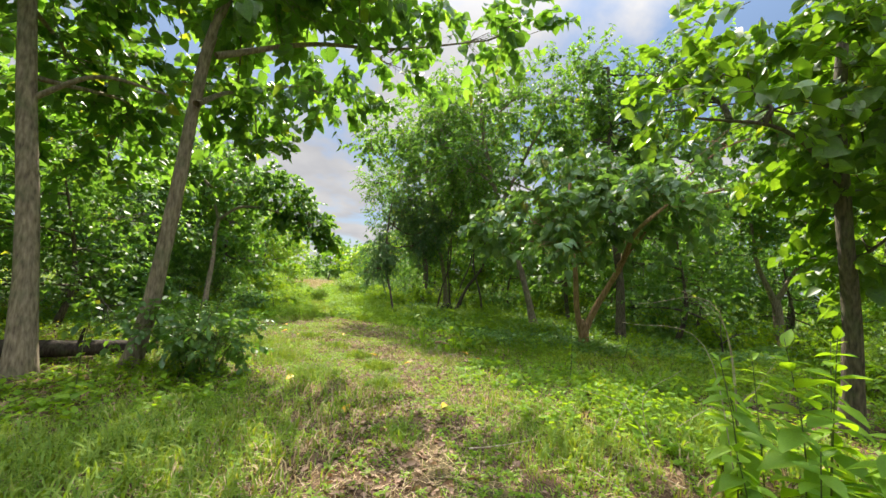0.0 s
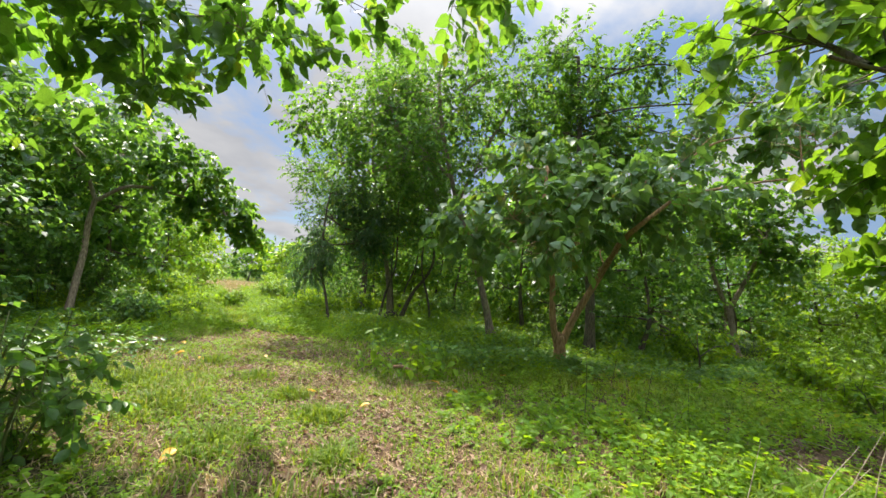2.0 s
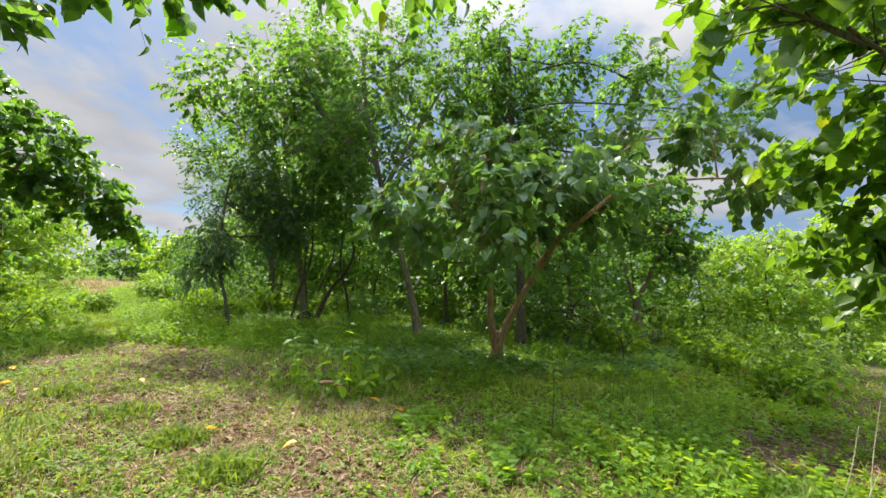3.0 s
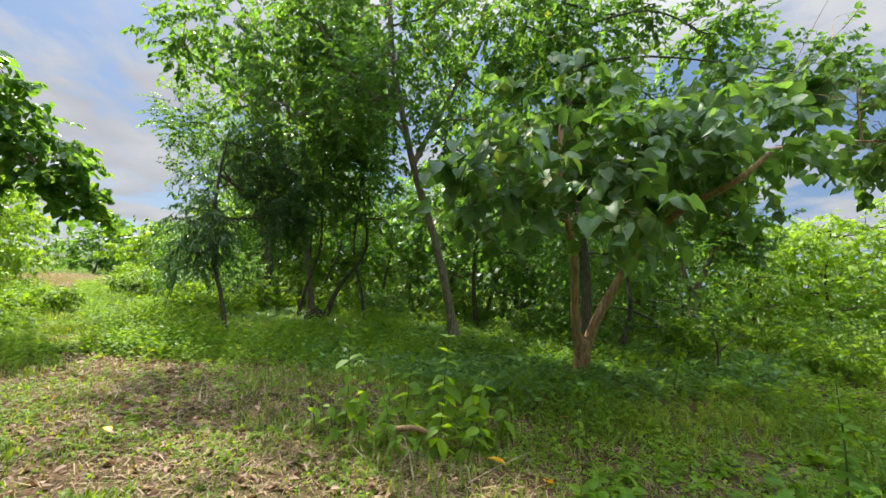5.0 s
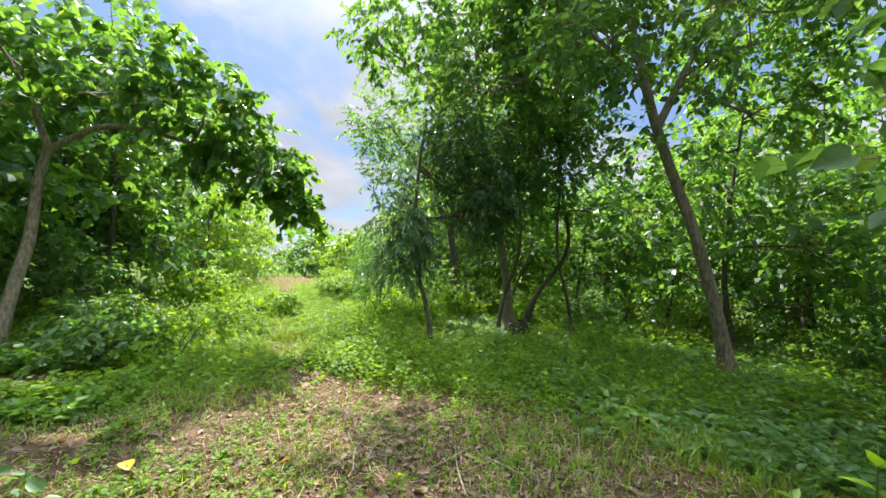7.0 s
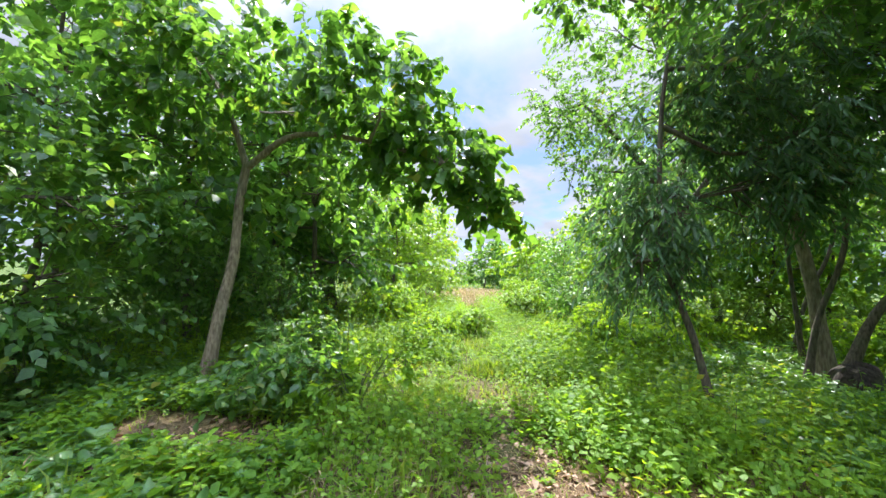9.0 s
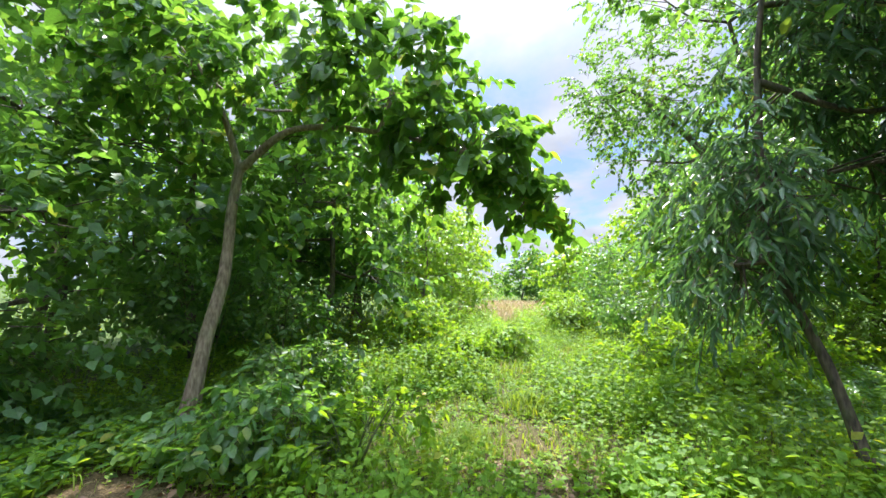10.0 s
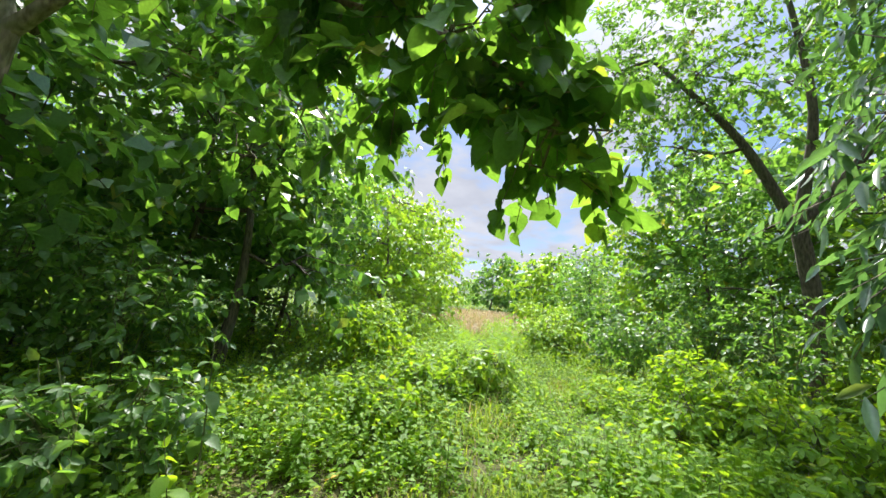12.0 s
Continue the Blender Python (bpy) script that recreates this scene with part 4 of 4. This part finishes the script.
# shade-loving broad-leaved growth under the trees
x, y = rg.uniform(-9.5, 10, 26000), rg.uniform(8.5, 20, 26000)
k = (rg.random(len(x)) < smooth01(2.0, 3.4, np.abs(x - trail_x(y))) * smooth01(8.5, 11.0, y + 1.5 * lattice(x, y, 24))) & (bare(x, y) < 0.3)
x, y = x[k], y[k]
h = rg.uniform(0.08, 0.20, len(x)) * (0.7 + 0.9 * smooth01(0.4, 0.8, lattice(x * 0.8, y * 0.8, 23)))
herbs("dark green broad-leaved undergrowth in the shade of the trees", rg, x, y, h, 6, rg.uniform(0.055, 0.125, len(x)), M_SHADE, OVAL, "undergrowth")
# short grass, everywhere but thin on bare earth
x, y = scatter(rg, 125000, 4.0, -10, 13, -1, 26)
b = bare(x, y)
under = smooth01(9.0, 11.0, y) * (1 - smooth01(17, 20, y)) * smooth01(1.6, 3.0, x - trail_x(y))
keep = rg.random(len(x)) > np.maximum(b * 0.62, 0.7 * under)
x, y = x[keep], y[keep]
tuft = smooth01(0.4, 0.8, lattice(x * 1.1, y * 1.1, 31))
h = (0.04 + 0.17 * tuft) * (0.5 + rg.random(len(x))) * (1 - 0.3 * clearing(x, y))
k = rg.random(len(x)) < 0.14 + 0.22 * clearing(x, y)
grass("fresh green grass blades among the weeds", rg, x[~k], y[~k], h[~k], M_GRASS)
grass("dry straw-coloured grass blades among the green", rg, x[k], y[k], h[k] * 0.8, M_STRAW, "dry_grass")
# trampled turf of the clearing: short blades, creeping leaves
x, y = rg.uniform(-6, 4.5, 110000), rg.uniform(0.5, 13, 110000)
c, b = clearing(x, y), bare(x, y)
patchy = 0.35 + 0.65 * smooth01(0.35, 0.6, lattice(x * 1.9, y * 1.9, 41) * 0.6 + lattice(x * 5.1, y * 5.1, 42) * 0.4)
k = rg.random(len(x)) < c * (1 - 0.55 * b) * patchy
x, y = x[k][:48000], y[k][:48000]
h = rg.uniform(0.025, 0.10, len(x))
dry = rg.random(len(x)) < 0.22
grass("short trampled green grass of the clearing", rg, x[~dry], y[~dry], h[~dry], M_GRASS, "grass", 0.005)
grass("short dry straw-coloured grass of the clearing", rg, x[dry], y[dry], h[dry], M_STRAW, "dry_grass", 0.004)
x, y = rg.uniform(-6, 4.5, 40000), rg.uniform(0.5, 13, 40000)
k = rg.random(len(x)) < clearing(x, y) * (1 - 0.6 * bare(x, y)) * smooth01(0.3, 0.65, lattice(x * 2.3, y * 2.3, 43))
x, y = x[k][:6500], y[k][:6500]
herbs("small creeping weeds in the trampled clearing", rg, x, y, rg.uniform(0.015, 0.06, len(x)), 5, rg.uniform(0.02, 0.05, len(x)), M_HERB, KITE)
# the ground behind the start
x, y = rg.uniform(-11, 13, 13000), rg.uniform(-9, 0.8, 13000)
grass("rough green grass behind the clearing", rg, x, y, rg.uniform(0.06, 0.25, len(x)), M_GRASS, "grass", 0.009)
x, y = rg.uniform(-11, 13, 3000), rg.uniform(-9, 0.6, 3000)
herbs("low green weeds behind the clearing", rg, x, y, rg.uniform(0.06, 0.12, len(x)), 6, rg.uniform(0.05, 0.10, len(x)), M_HERB, KITE)
# lush tufts in and round the clearing
tx, ty, th = [], [], []
for cx, cy, rad, n, hh in ((-2.3, 3.1, 1.2, 3600, 0.20), (-3.2, 2.4, 0.9, 2000, 0.22), (-0.9, 6.3, 0.32, 420, 0.20), (-1.4, 7.1, 0.28, 320, 0.18), (-2.6, 6.6, 0.5, 600, 0.17), (-2.0, 8.0, 0.3, 260, 0.16), (-0.7, 5.2, 0.28, 300, 0.18), (-1.7, 5.6, 0.35, 360, 0.19), (1.3, 3.6, 0.7, 900, 0.18), (2.9, 4.2, 0.9, 1400, 0.24),
                           (-3.4, 7.6, 0.6, 600, 0.18), (-2.9, 9.0, 0.3, 260, 0.16), (1.2, 9.6, 1.0, 1300, 0.20), (2.6, 8.2, 1.0, 1300, 0.22), (4.6, 7.2, 1.3, 1800, 0.26), (-1.0, 2.2, 0.5, 500, 0.14), (0.6, 10.9, 0.7, 700, 0.18), (-0.3, 3.6, 0.25, 200, 0.15), (-4.6, 15.8, 0.5, 500, 0.25), (-4.9, 14.2, 0.4, 380, 0.22)):
    a, q = rg.random(n) * 6.28, rad * rg.random(n) ** 0.7
    tx.append(cx + q * np.cos(a))
    ty.append(cy + q * np.sin(a))
    th.append(hh * rg.uniform(0.5, 1.3, n) * (1.1 - 0.45 * q / rad))
grass("lush green grass tufts", rg, np.concatenate(tx), np.concatenate(ty), np.concatenate(th), M_GRASS, "grass", 0.0065)
# taller meadow grass far up the trail, bleached
x, y = rg.uniform(-16, -4, 12000), rg.uniform(26, 42, 12000)
k = np.abs(x - trail_x(y)) < 4
grass("bleached tan meadow grass at the trail's end", rg, x[k], y[k], rg.uniform(0.25, 0.55, k.sum()), M_STRAW, "dry_grass", 0.014)
x, y = rg.uniform(-40, 40, 16000), rg.uniform(14, 60, 16000)
k = np.hypot(x + 4, y - 13) > 14
x, y = x[k], y[k]
grass("rough green meadow grass in the distance", rg, x, y, rg.uniform(0.2, 0.5, len(x)), M_GRASS, "meadow_grass", 0.02)
# litter
x, y = scatter(rg, 20000, 2.8, -7, 7, 0, 14)
k = rg.random(len(x)) < 0.25 + bare(x, y)
x, y = x[k], y[k]
n = len(x)
V, F = leaves(np.stack([x, y, ground_z(x, y) + 0.008 + 0.02 * rg.random(n)], -1), np.stack([rg.normal(size=n), rg.normal(size=n), 0.15 * rg.normal(size=n)], -1),
              np.array([0, 0, 1.0]) + 0.35 * rg.normal(size=(n, 3)), 0.03 + 0.06 * rg.random(n) ** 2, OVAL, 0.5, 0.5)
tagged(mesh_ob("leaf_litter", np_mesh("leaf_litter", V, F), M_LITTER), "dry brown fallen leaves and straw on bare earth", "leaf litter", kind="stuff")

# taller broad-leaved weeds in patches
rw = np.random.default_rng(91)
px, py, ph = [], [], []
for cx, cy, rad, n, h in ((2.3, 4.9, 1.5, 260, 0.22), (1.4, 6.4, 1.1, 110, 0.18), (3.6, 5.6, 1.5, 200, 0.24), (-3.4, 4.4, 1.2, 180, 0.18), (0.1, 8.5, 0.8, 90, 0.22), (-3.0, 16.6, 1.2, 420, 0.36), (-3.4, 19.5, 1.2, 360, 0.40),
                          (-6.4, 16.0, 0.9, 300, 0.22), (-6.6, 13.6, 0.9, 320, 0.36), (-2.6, 14.0, 1.0, 380, 0.32), (-7.2, 12.2, 1.0, 360, 0.30), (-7.4, 19.0, 1.2, 360, 0.40), (-5.6, 11.6, 0.8, 240, 0.26), (5.5, 7.5, 1.5, 260, 0.26)):
    a, q = rw.random(n) * 6.28, rad * np.sqrt(rw.random(n))
    px.append(cx + q * np.cos(a))
    py.append(cy + q * np.sin(a))
    ph.append(h * (0.45 + 0.8 * rw.random(n)) * (1.1 - 0.5 * q / rad))
px, py, ph = np.concatenate(px), np.concatenate(py), np.concatenate(ph)
k = bare(px, py) < 0.3
px, py, ph = px[k], py[k], ph[k]
herbs("lush knee-high broad-leaved weeds beside the trail", rw, px, py, ph, 8, 0.05 + 0.045 * rw.random(len(px)), M_HERB, OVAL, "weeds")


# ---- single plants with leaves one can count ----
def blade_mesh(name, shape, mat, fold, curl):
    """One leaf of unit length along x, face up."""
    outline = {"oval": [(0, 0.02), (0.10, 0.15), (0.25, 0.26), (0.45, 0.29), (0.65, 0.22), (0.83, 0.11), (1, 0.0)],
               "long": [(0, 0.02), (0.12, 0.09), (0.3, 0.15), (0.5, 0.16), (0.7, 0.12), (0.87, 0.06), (1, 0.0)]}[shape]
    V, F = [], []
    for u, w in outline:
        z = -curl * u * u
        V += [(u, w, z + fold * w), (u, 0, z), (u, -w, z + fold * w)]
    for i in range(len(outline) - 1):
        a = 3 * i
        F += [(a, a + 1, a + 4, a + 3), (a + 1, a + 2, a + 5, a + 4)]
    me = np_mesh(name, np.array(V), np.array(F), None, True)
    me.materials.append(mat)
    return me


LEAF_OVAL = blade_mesh("leaf", "oval", M_HERB, 0.35, 0.18)
LEAF_DROOP = blade_mesh("leaf", "oval", M_TEAK, 0.3, 0.35)
LEAF_LONG = blade_mesh("leaf", "long", M_HERB, 0.4, 0.3)


def sapling(label, x, y, h, pairs, ll, leaf=LEAF_OVAL, lean=(0.0, 0.0), seed=0, start=0.25, stem_r=0.006, group="young plants", name="sapling", category="sapling"):
    """An upright stem with leaves in crossed pairs."""
    rng = np.random.default_rng(300 + seed)
    z = float(ground_z(x, y))
    root = new(name)
    root.location = (x, y, z)
    tagged(root, label, category, group)
    pts = [(0, 0, -0.03), (lean[0] * 0.3 + rng.normal() * 0.02, lean[1] * 0.3, h * 0.5), (lean[0], lean[1], h)]
    V, q, tr = tube(pts, stem_r, stem_r * 0.4, 6, 5)
    mesh_ob("stem", np_mesh("stem", V, q, tr, True), M_STEM, root)
    line = spline(pts, 12)
    for k in range(pairs):
        f = start + (1 - start) * (k + 0.6) / pairs
        c = line[min(int(f * (len(line) - 1)), len(line) - 1)]
        for s in (0, 1):
            az = math.degrees(k * 1.62 + s * math.pi + rng.normal() * 0.25)
            size = ll * (1.15 - 0.65 * (k / max(pairs - 1, 1)) ** 2) * rng.uniform(0.75, 1.15)
            ob = new("leaf", leaf)
            ob.parent = root
            ob.matrix_basis = pose(*c, 0, 0, az) @ pose(0, 0, 0, rng.normal() * 14, -8 + 34 * (1 - k / pairs) - (40 if k == pairs - 1 else 0) + rng.normal() * 18, 0) @ Matrix.Diagonal((size, size, size, 1))
    return root


for i, (x, y, h, n, ll, lean) in enumerate(((0.36, 8.32, 1.02, 8, 0.20, (-0.03, -0.1)), (-0.38, 8.78, 1.0, 7, 0.17, (-0.05, -0.08)), (0.12, 8.6, 0.75, 6, 0.17, (0.05, 0.0)), (0.62, 8.15, 0.7, 6, 0.19, (0.06, 0.0)),
                                             (0.22, 8.05, 0.5, 5, 0.17, (0.0, -0.06)), (-0.12, 8.4, 0.55, 5, 0.16, (-0.08, 0.0)), (0.5, 8.7, 0.75, 6, 0.18, (0.1, 0.05)), (-0.25, 9.1, 0.6, 5, 0.14, (0.0, 0.1)), (0.75, 8.5, 0.6, 5, 0.18, (0.1, 0.0)),
                                             (-0.5, 8.5, 0.5, 5, 0.14, (-0.1, 0.0)), (-0.3, 8.6, 0.7, 6, 0.15, (0.02, -0.1)), (0.45, 8.0, 0.4, 4, 0.17, (0.1, -0.1)), (0.9, 8.2, 0.5, 5, 0.16, (0.1, 0.0)), (0.05, 8.85, 0.65, 6, 0.15, (0.0, 0.05)), (-0.6, 9.0, 0.45, 4, 0.13, (-0.1, 0.05)))):
    sapling("upright leafy weed growing from a heap of cut straw", x, y, h, n, ll, LEAF_OVAL, lean, i, 0.2, group="weeds on the straw heap", name="weed", category="weed")
for i, (x, y, h, n, ll, lean) in enumerate(((2.05, 2.65, 1.1, 8, 0.15, (-0.15, 0.0)), (2.35, 2.5, 1.25, 9, 0.16, (-0.1, 0.05)), (2.65, 2.65, 1.3, 9, 0.16, (0.05, 0.0)), (2.9, 2.9, 1.2, 8, 0.16, (0.1, 0.1)), (2.5, 2.2, 0.9, 7, 0.15, (0.0, -0.1)),
                                             (2.15, 2.2, 0.75, 6, 0.14, (-0.1, -0.1)), (2.75, 2.35, 1.05, 8, 0.16, (0.1, -0.1)), (3.05, 2.55, 1.15, 8, 0.16, (0.15, 0.0)), (2.3, 2.95, 0.95, 7, 0.14, (-0.1, 0.1)), (2.6, 3.1, 1.0, 7, 0.14, (0.0, 0.15)),
                                             (1.95, 2.4, 0.6, 6, 0.13, (-0.12, 0.0)), (2.95, 2.2, 0.9, 7, 0.16, (0.05, -0.1)))):
    sapling("tall weed with long pale-lit leaves beside the clearing", x, y, h, n + 4, ll * 1.55, LEAF_LONG if i % 3 == 0 else LEAF_OVAL, lean, 40 + i, 0.15, 0.007, "tall weeds by the clearing", "weed", "weed")
for i, (x, y, h, n, ll, lean, leaf) in enumerate((
        (2.15, 6.3, 0.9, 12, 0.11, (0.0, 0.05), LEAF_OVAL), (2.95, 6.3, 0.62, 5, 0.13, (0.1, 0.0), LEAF_LONG), (4.2, 8.8, 1.4, 18, 0.12, (0.55, 0.0), LEAF_OVAL), (3.3, 6.0, 0.55, 5, 0.12, (0.0, 0.0), LEAF_OVAL), (1.25, 7.6, 0.45, 5, 0.09, (0.0, 0.0), LEAF_OVAL),
        (-6.62, 14.68, 1.12, 5, 0.17, (-0.06, 0.04), LEAF_DROOP), (-7.9, 16.3, 1.0, 6, 0.11, (0.25, 0.1), LEAF_OVAL), (-2.3, 8.0, 0.35, 4, 0.06, (0.0, 0.0), LEAF_OVAL), (-6.2, 14.2, 0.7, 6, 0.14, (0.05, -0.1), LEAF_OVAL), (-6.9, 14.1, 0.75, 6, 0.13, (0.0, 0.0), LEAF_OVAL),
        (-6.4, 15.4, 0.6, 6, 0.11, (0.0, 0.0), LEAF_OVAL), (-3.9, 4.35, 0.9, 6, 0.08, (0.08, 0.0), LEAF_OVAL), (-3.0, 5.6, 1.1, 8, 0.11, (0.1, 0.0), LEAF_OVAL), (-5.3, 15.9, 0.55, 6, 0.10, (0.0, 0.0), LEAF_OVAL), (-5.9, 16.9, 0.6, 6, 0.10, (0.0, 0.0), LEAF_OVAL),
        (-1.9, 13.4, 0.6, 6, 0.10, (0.0, 0.0), LEAF_OVAL), (1.0, 11.9, 0.5, 5, 0.12, (0.0, 0.0), LEAF_OVAL), (1.5, 12.5, 0.6, 5, 0.12, (0.05, 0.0), LEAF_LONG), (-3.5, 15.6, 0.6, 6, 0.12, (0.0, 0.0), LEAF_LONG), (6.6, 6.2, 0.6, 5, 0.12, (0.0, 0.0), LEAF_OVAL))):
    sapling("slender young sapling with fresh green leaves", x, y, h, n, ll, leaf, lean, 80 + i, 0.3, 0.008 if h > 0.8 else 0.005)


# ---- dead wood, stump, straw, fallen leaves ----
def stick_thing(name, label, category, lines, mat, group=""):
    x, y, z = lines[0][0][0]
    root = new(name)
    root.location = (x, y, z)
    tagged(root, label, category, group)
    for i, (pts, r0, r1) in enumerate(lines):
        V, q, tr = tube(pts, r0, r1, 10 if r0 > 0.05 else 6, 6, 0, 0.12, i + 0.5)
        mesh_ob("trunk" if r0 > 0.05 else "twig", np_mesh(name, V - np.array((x, y, z)), q, tr, True), mat, root)
    return root


stick_thing("fallen_log", "dark rotting fallen log lying behind the trunks", "log", [([(-5.9, 5.1, 0.14), (-5.2, 5.45, 0.13), (-4.35, 5.95, 0.12)], 0.13, 0.10), ([(-5.0, 5.55, 0.2), (-4.9, 5.5, 0.42)], 0.03, 0.015)], M_ROT)
stick_thing("dead_bush", "leafless dark dead bush in the grass", "dead bush",
            [([(7.2, 9.9, -0.05), (7.1, 9.85, 0.35), (6.8, 9.7, 0.55)], 0.025, 0.008), ([(7.15, 9.87, 0.25), (7.5, 9.8, 0.5), (7.9, 9.8, 0.55)], 0.018, 0.005), ([(7.12, 9.86, 0.3), (7.2, 10.0, 0.7), (7.3, 10.0, 0.95)], 0.015, 0.004), ([(6.95, 9.78, 0.45), (6.75, 9.8, 0.75)], 0.010, 0.003)], M_BARK_DARK)
for i, (p, q, r) in enumerate((((2.25, 2.9, 0.0), (2.0, 2.95, 1.1), (1.45, 3.1, 1.22)), ((2.35, 3.0, 0.0), (2.15, 3.0, 1.35), (1.55, 3.05, 1.38)), ((2.5, 3.2, 0.0), (2.35, 3.2, 1.2), (1.95, 3.3, 1.55)), ((1.9, 3.3, 0.0), (1.7, 3.5, 0.45), (1.3, 3.6, 0.55)), ((2.0, 3.5, 0.0), (1.9, 3.6, 0.5), (2.3, 3.7, 0.75)), ((1.8, 4.0, 0.0), (1.95, 4.05, 0.3), (2.1, 4.1, 0.62)), ((2.34, 4.05, 0.0), (2.7, 4.1, 0.22), (3.1, 4.15, 0.42)), ((3.29, 4.27, 0.0), (3.45, 4.3, 0.4), (3.75, 4.35, 0.8)), ((3.2, 4.4, 0.0), (3.4, 4.4, 0.3), (3.8, 4.5, 0.55)))):
    stick_thing("dry_stalk", "thin pale dry stalk arching from the weeds", "dry stalk", [([p, q, r], 0.005, 0.0015)], M_DRYWOOD, "dry stalks")
rs = np.random.default_rng(61)
for i in range(46):
    cx, cy, rad = ((0.15, 8.45, 0.55), (-0.3, 9.4, 0.9), (1.0, 4.0, 0.9), (4.2, 5.1, 0.8), (-1.8, 10.4, 1.1))[i % 5]
    x, y, a, ln = cx + rs.normal() * rad * 0.6, cy + rs.normal() * rad * 0.6, rs.random() * 3.14, rs.uniform(0.25, 0.7)
    z = float(ground_z(x, y)) + 0.015 + 0.05 * rs.random()
    dx, dy = math.cos(a) * ln / 2, math.sin(a) * ln / 2
    stick_thing("dry_stick", "thin pale dry stick lying on the ground", "stick", [([(x - dx, y - dy, z - 0.005), (x + rs.normal() * 0.03, y + rs.normal() * 0.03, z + 0.03), (x + dx, y + dy, z + rs.uniform(0, 0.08))], rs.uniform(0.003, 0.008), 0.002)], M_DRYWOOD, "dry sticks")
stick_thing("cut_branch", "short pale cut branch on the straw heap", "branch", [([(-0.02, 8.42, 0.05), (0.1, 8.32, 0.08), (0.24, 8.2, 0.06)], 0.028, 0.024)], M_BARK_TAN)


def mound(name, label, x, y, r, h, mat):
    n, m_ = 28, 12
    V, F = [], []
    for i in range(m_ + 1):
        f = i / m_
        for k in range(n):
            a = k * 2 * math.pi / n
            w = r * math.cos(f * math.pi / 2) ** 0.6 * (0.8 + 0.4 * float(lattice(math.cos(a) * 1.7 + 4 + f, math.sin(a) * 1.7 + 4, 9)))
            V.append((w * math.cos(a), w * math.sin(a), -0.1 + (h + 0.1) * math.sin(f * math.pi / 2) * (0.85 + 0.3 * float(lattice(math.cos(a) * 2.1 + 9, math.sin(a) * 2.1 + f * 2, 10)))))
    for i in range(m_):
        for k in range(n):
            F.append((i * n + k, i * n + (k + 1) % n, (i + 1) * n + (k + 1) % n, (i + 1) * n + k))
    ob = mesh_ob(name, np_mesh(name, np.array(V), np.array(F), None, True), mat)
    ob.location = (x, y, float(ground_z(x, y)))
    return tagged(ob, label, "stump")


mound("tree_stump", "dark weathered old stump in the shaded thicket", 0.3, 16.6, 0.34, 0.42, M_ROT)
# straw on the worn ground
x, y = scatter(rs, 9000, 2.4, -6, 5, 2, 13)
k = rs.random(len(x)) < bare(x, y) * 1.1
a = np.concatenate([x[k], 0.15 + 0.4 * rs.normal(size=1700)]), np.concatenate([y[k], 8.4 + 0.35 * rs.normal(size=1700)])
n = len(a[0])
z = ground_z(*a) + 0.006 + 0.03 * rs.random(n)
ang, ln = rs.random(n) * 6.28, 0.04 + 0.12 * rs.random(n)
P = np.stack([a[0], a[1], z], -1)
D = np.stack([np.cos(ang) * ln, np.sin(ang) * ln, 0.15 * ln * rs.normal(size=n)], -1)
V, F = sticks(P, P + D, 0.002 * np.ones((n, 1)), 0.001 * np.ones((n, 1)))
tagged(mesh_ob("straw", np_mesh("straw", V, F), M_STRAW), "dry pale straw strewn over the trodden earth", "straw", kind="stuff")
x, y = rs.uniform(-6.5, 4.5, 90000), rs.uniform(0.5, 13, 90000)
k = rs.random(len(x)) < (0.25 + 0.75 * clearing(x, y)) * (0.35 + 0.65 * smooth01(0.35, 0.65, lattice(x * 1.6, y * 1.6, 51))) * (1 - smooth01(2.8, 4.5, np.abs(x - trail_x(y) + 0.5)))
x, y = x[k][:11500], y[k][:11500]
n = len(x)
ang, ln, wd = rs.random(n) * 6.28, rs.uniform(0.04, 0.16, n), rs.uniform(0.0015, 0.004, n)
z = ground_z(x, y) + rs.uniform(0.006, 0.05, n)
P = np.stack([x, y, z], -1)
D = np.stack([np.cos(ang) * ln, np.sin(ang) * ln, rs.normal(size=n) * 0.22 * ln], -1)
S = np.stack([-np.sin(ang) * wd, np.cos(ang) * wd, np.zeros(n)], -1)
i = np.arange(n) * 4
V = np.stack([P - S, P + S, P + D + S * 0.5, P + D - S * 0.5], 1).reshape(-1, 3)
tagged(mesh_ob("dry_grass", np_mesh("dry_grass", V, np.stack([i, i + 1, i + 2, i + 3], -1)), M_STRAW), "pale cut grass lying matted over the clearing", "dry grass", kind="stuff")
LEAF_FALLEN = blade_mesh("fallen_leaf", "oval", M_YELLOW, 0.5, 0.25)
for i, (x, y) in enumerate(((-2.3, 3.2), (-0.9, 4.3), (0.15, 4.4), (-1.9, 5.4), (-0.4, 6.6), (0.75, 7.4), (0.62, 7.7), (-3.6, 9.5), (-3.2, 9.1), (-2.9, 10.4), (-3.9, 10.2), (-2.2, 9.3), (-6.0, 15.4), (1.9, 8.4), (-1.2, 7.2))):
    ob = tagged(new("fallen_leaf", LEAF_FALLEN), "yellow fallen leaf lying on the ground", "leaf", "yellow fallen leaves")
    s = rs.uniform(0.10, 0.17)
    ob.matrix_basis = pose(x, y, float(ground_z(x, y)) + 0.05, rs.normal() * 12, rs.normal() * 12, rs.uniform(0, 360)) @ Matrix.Diagonal((s, s, s, 1))
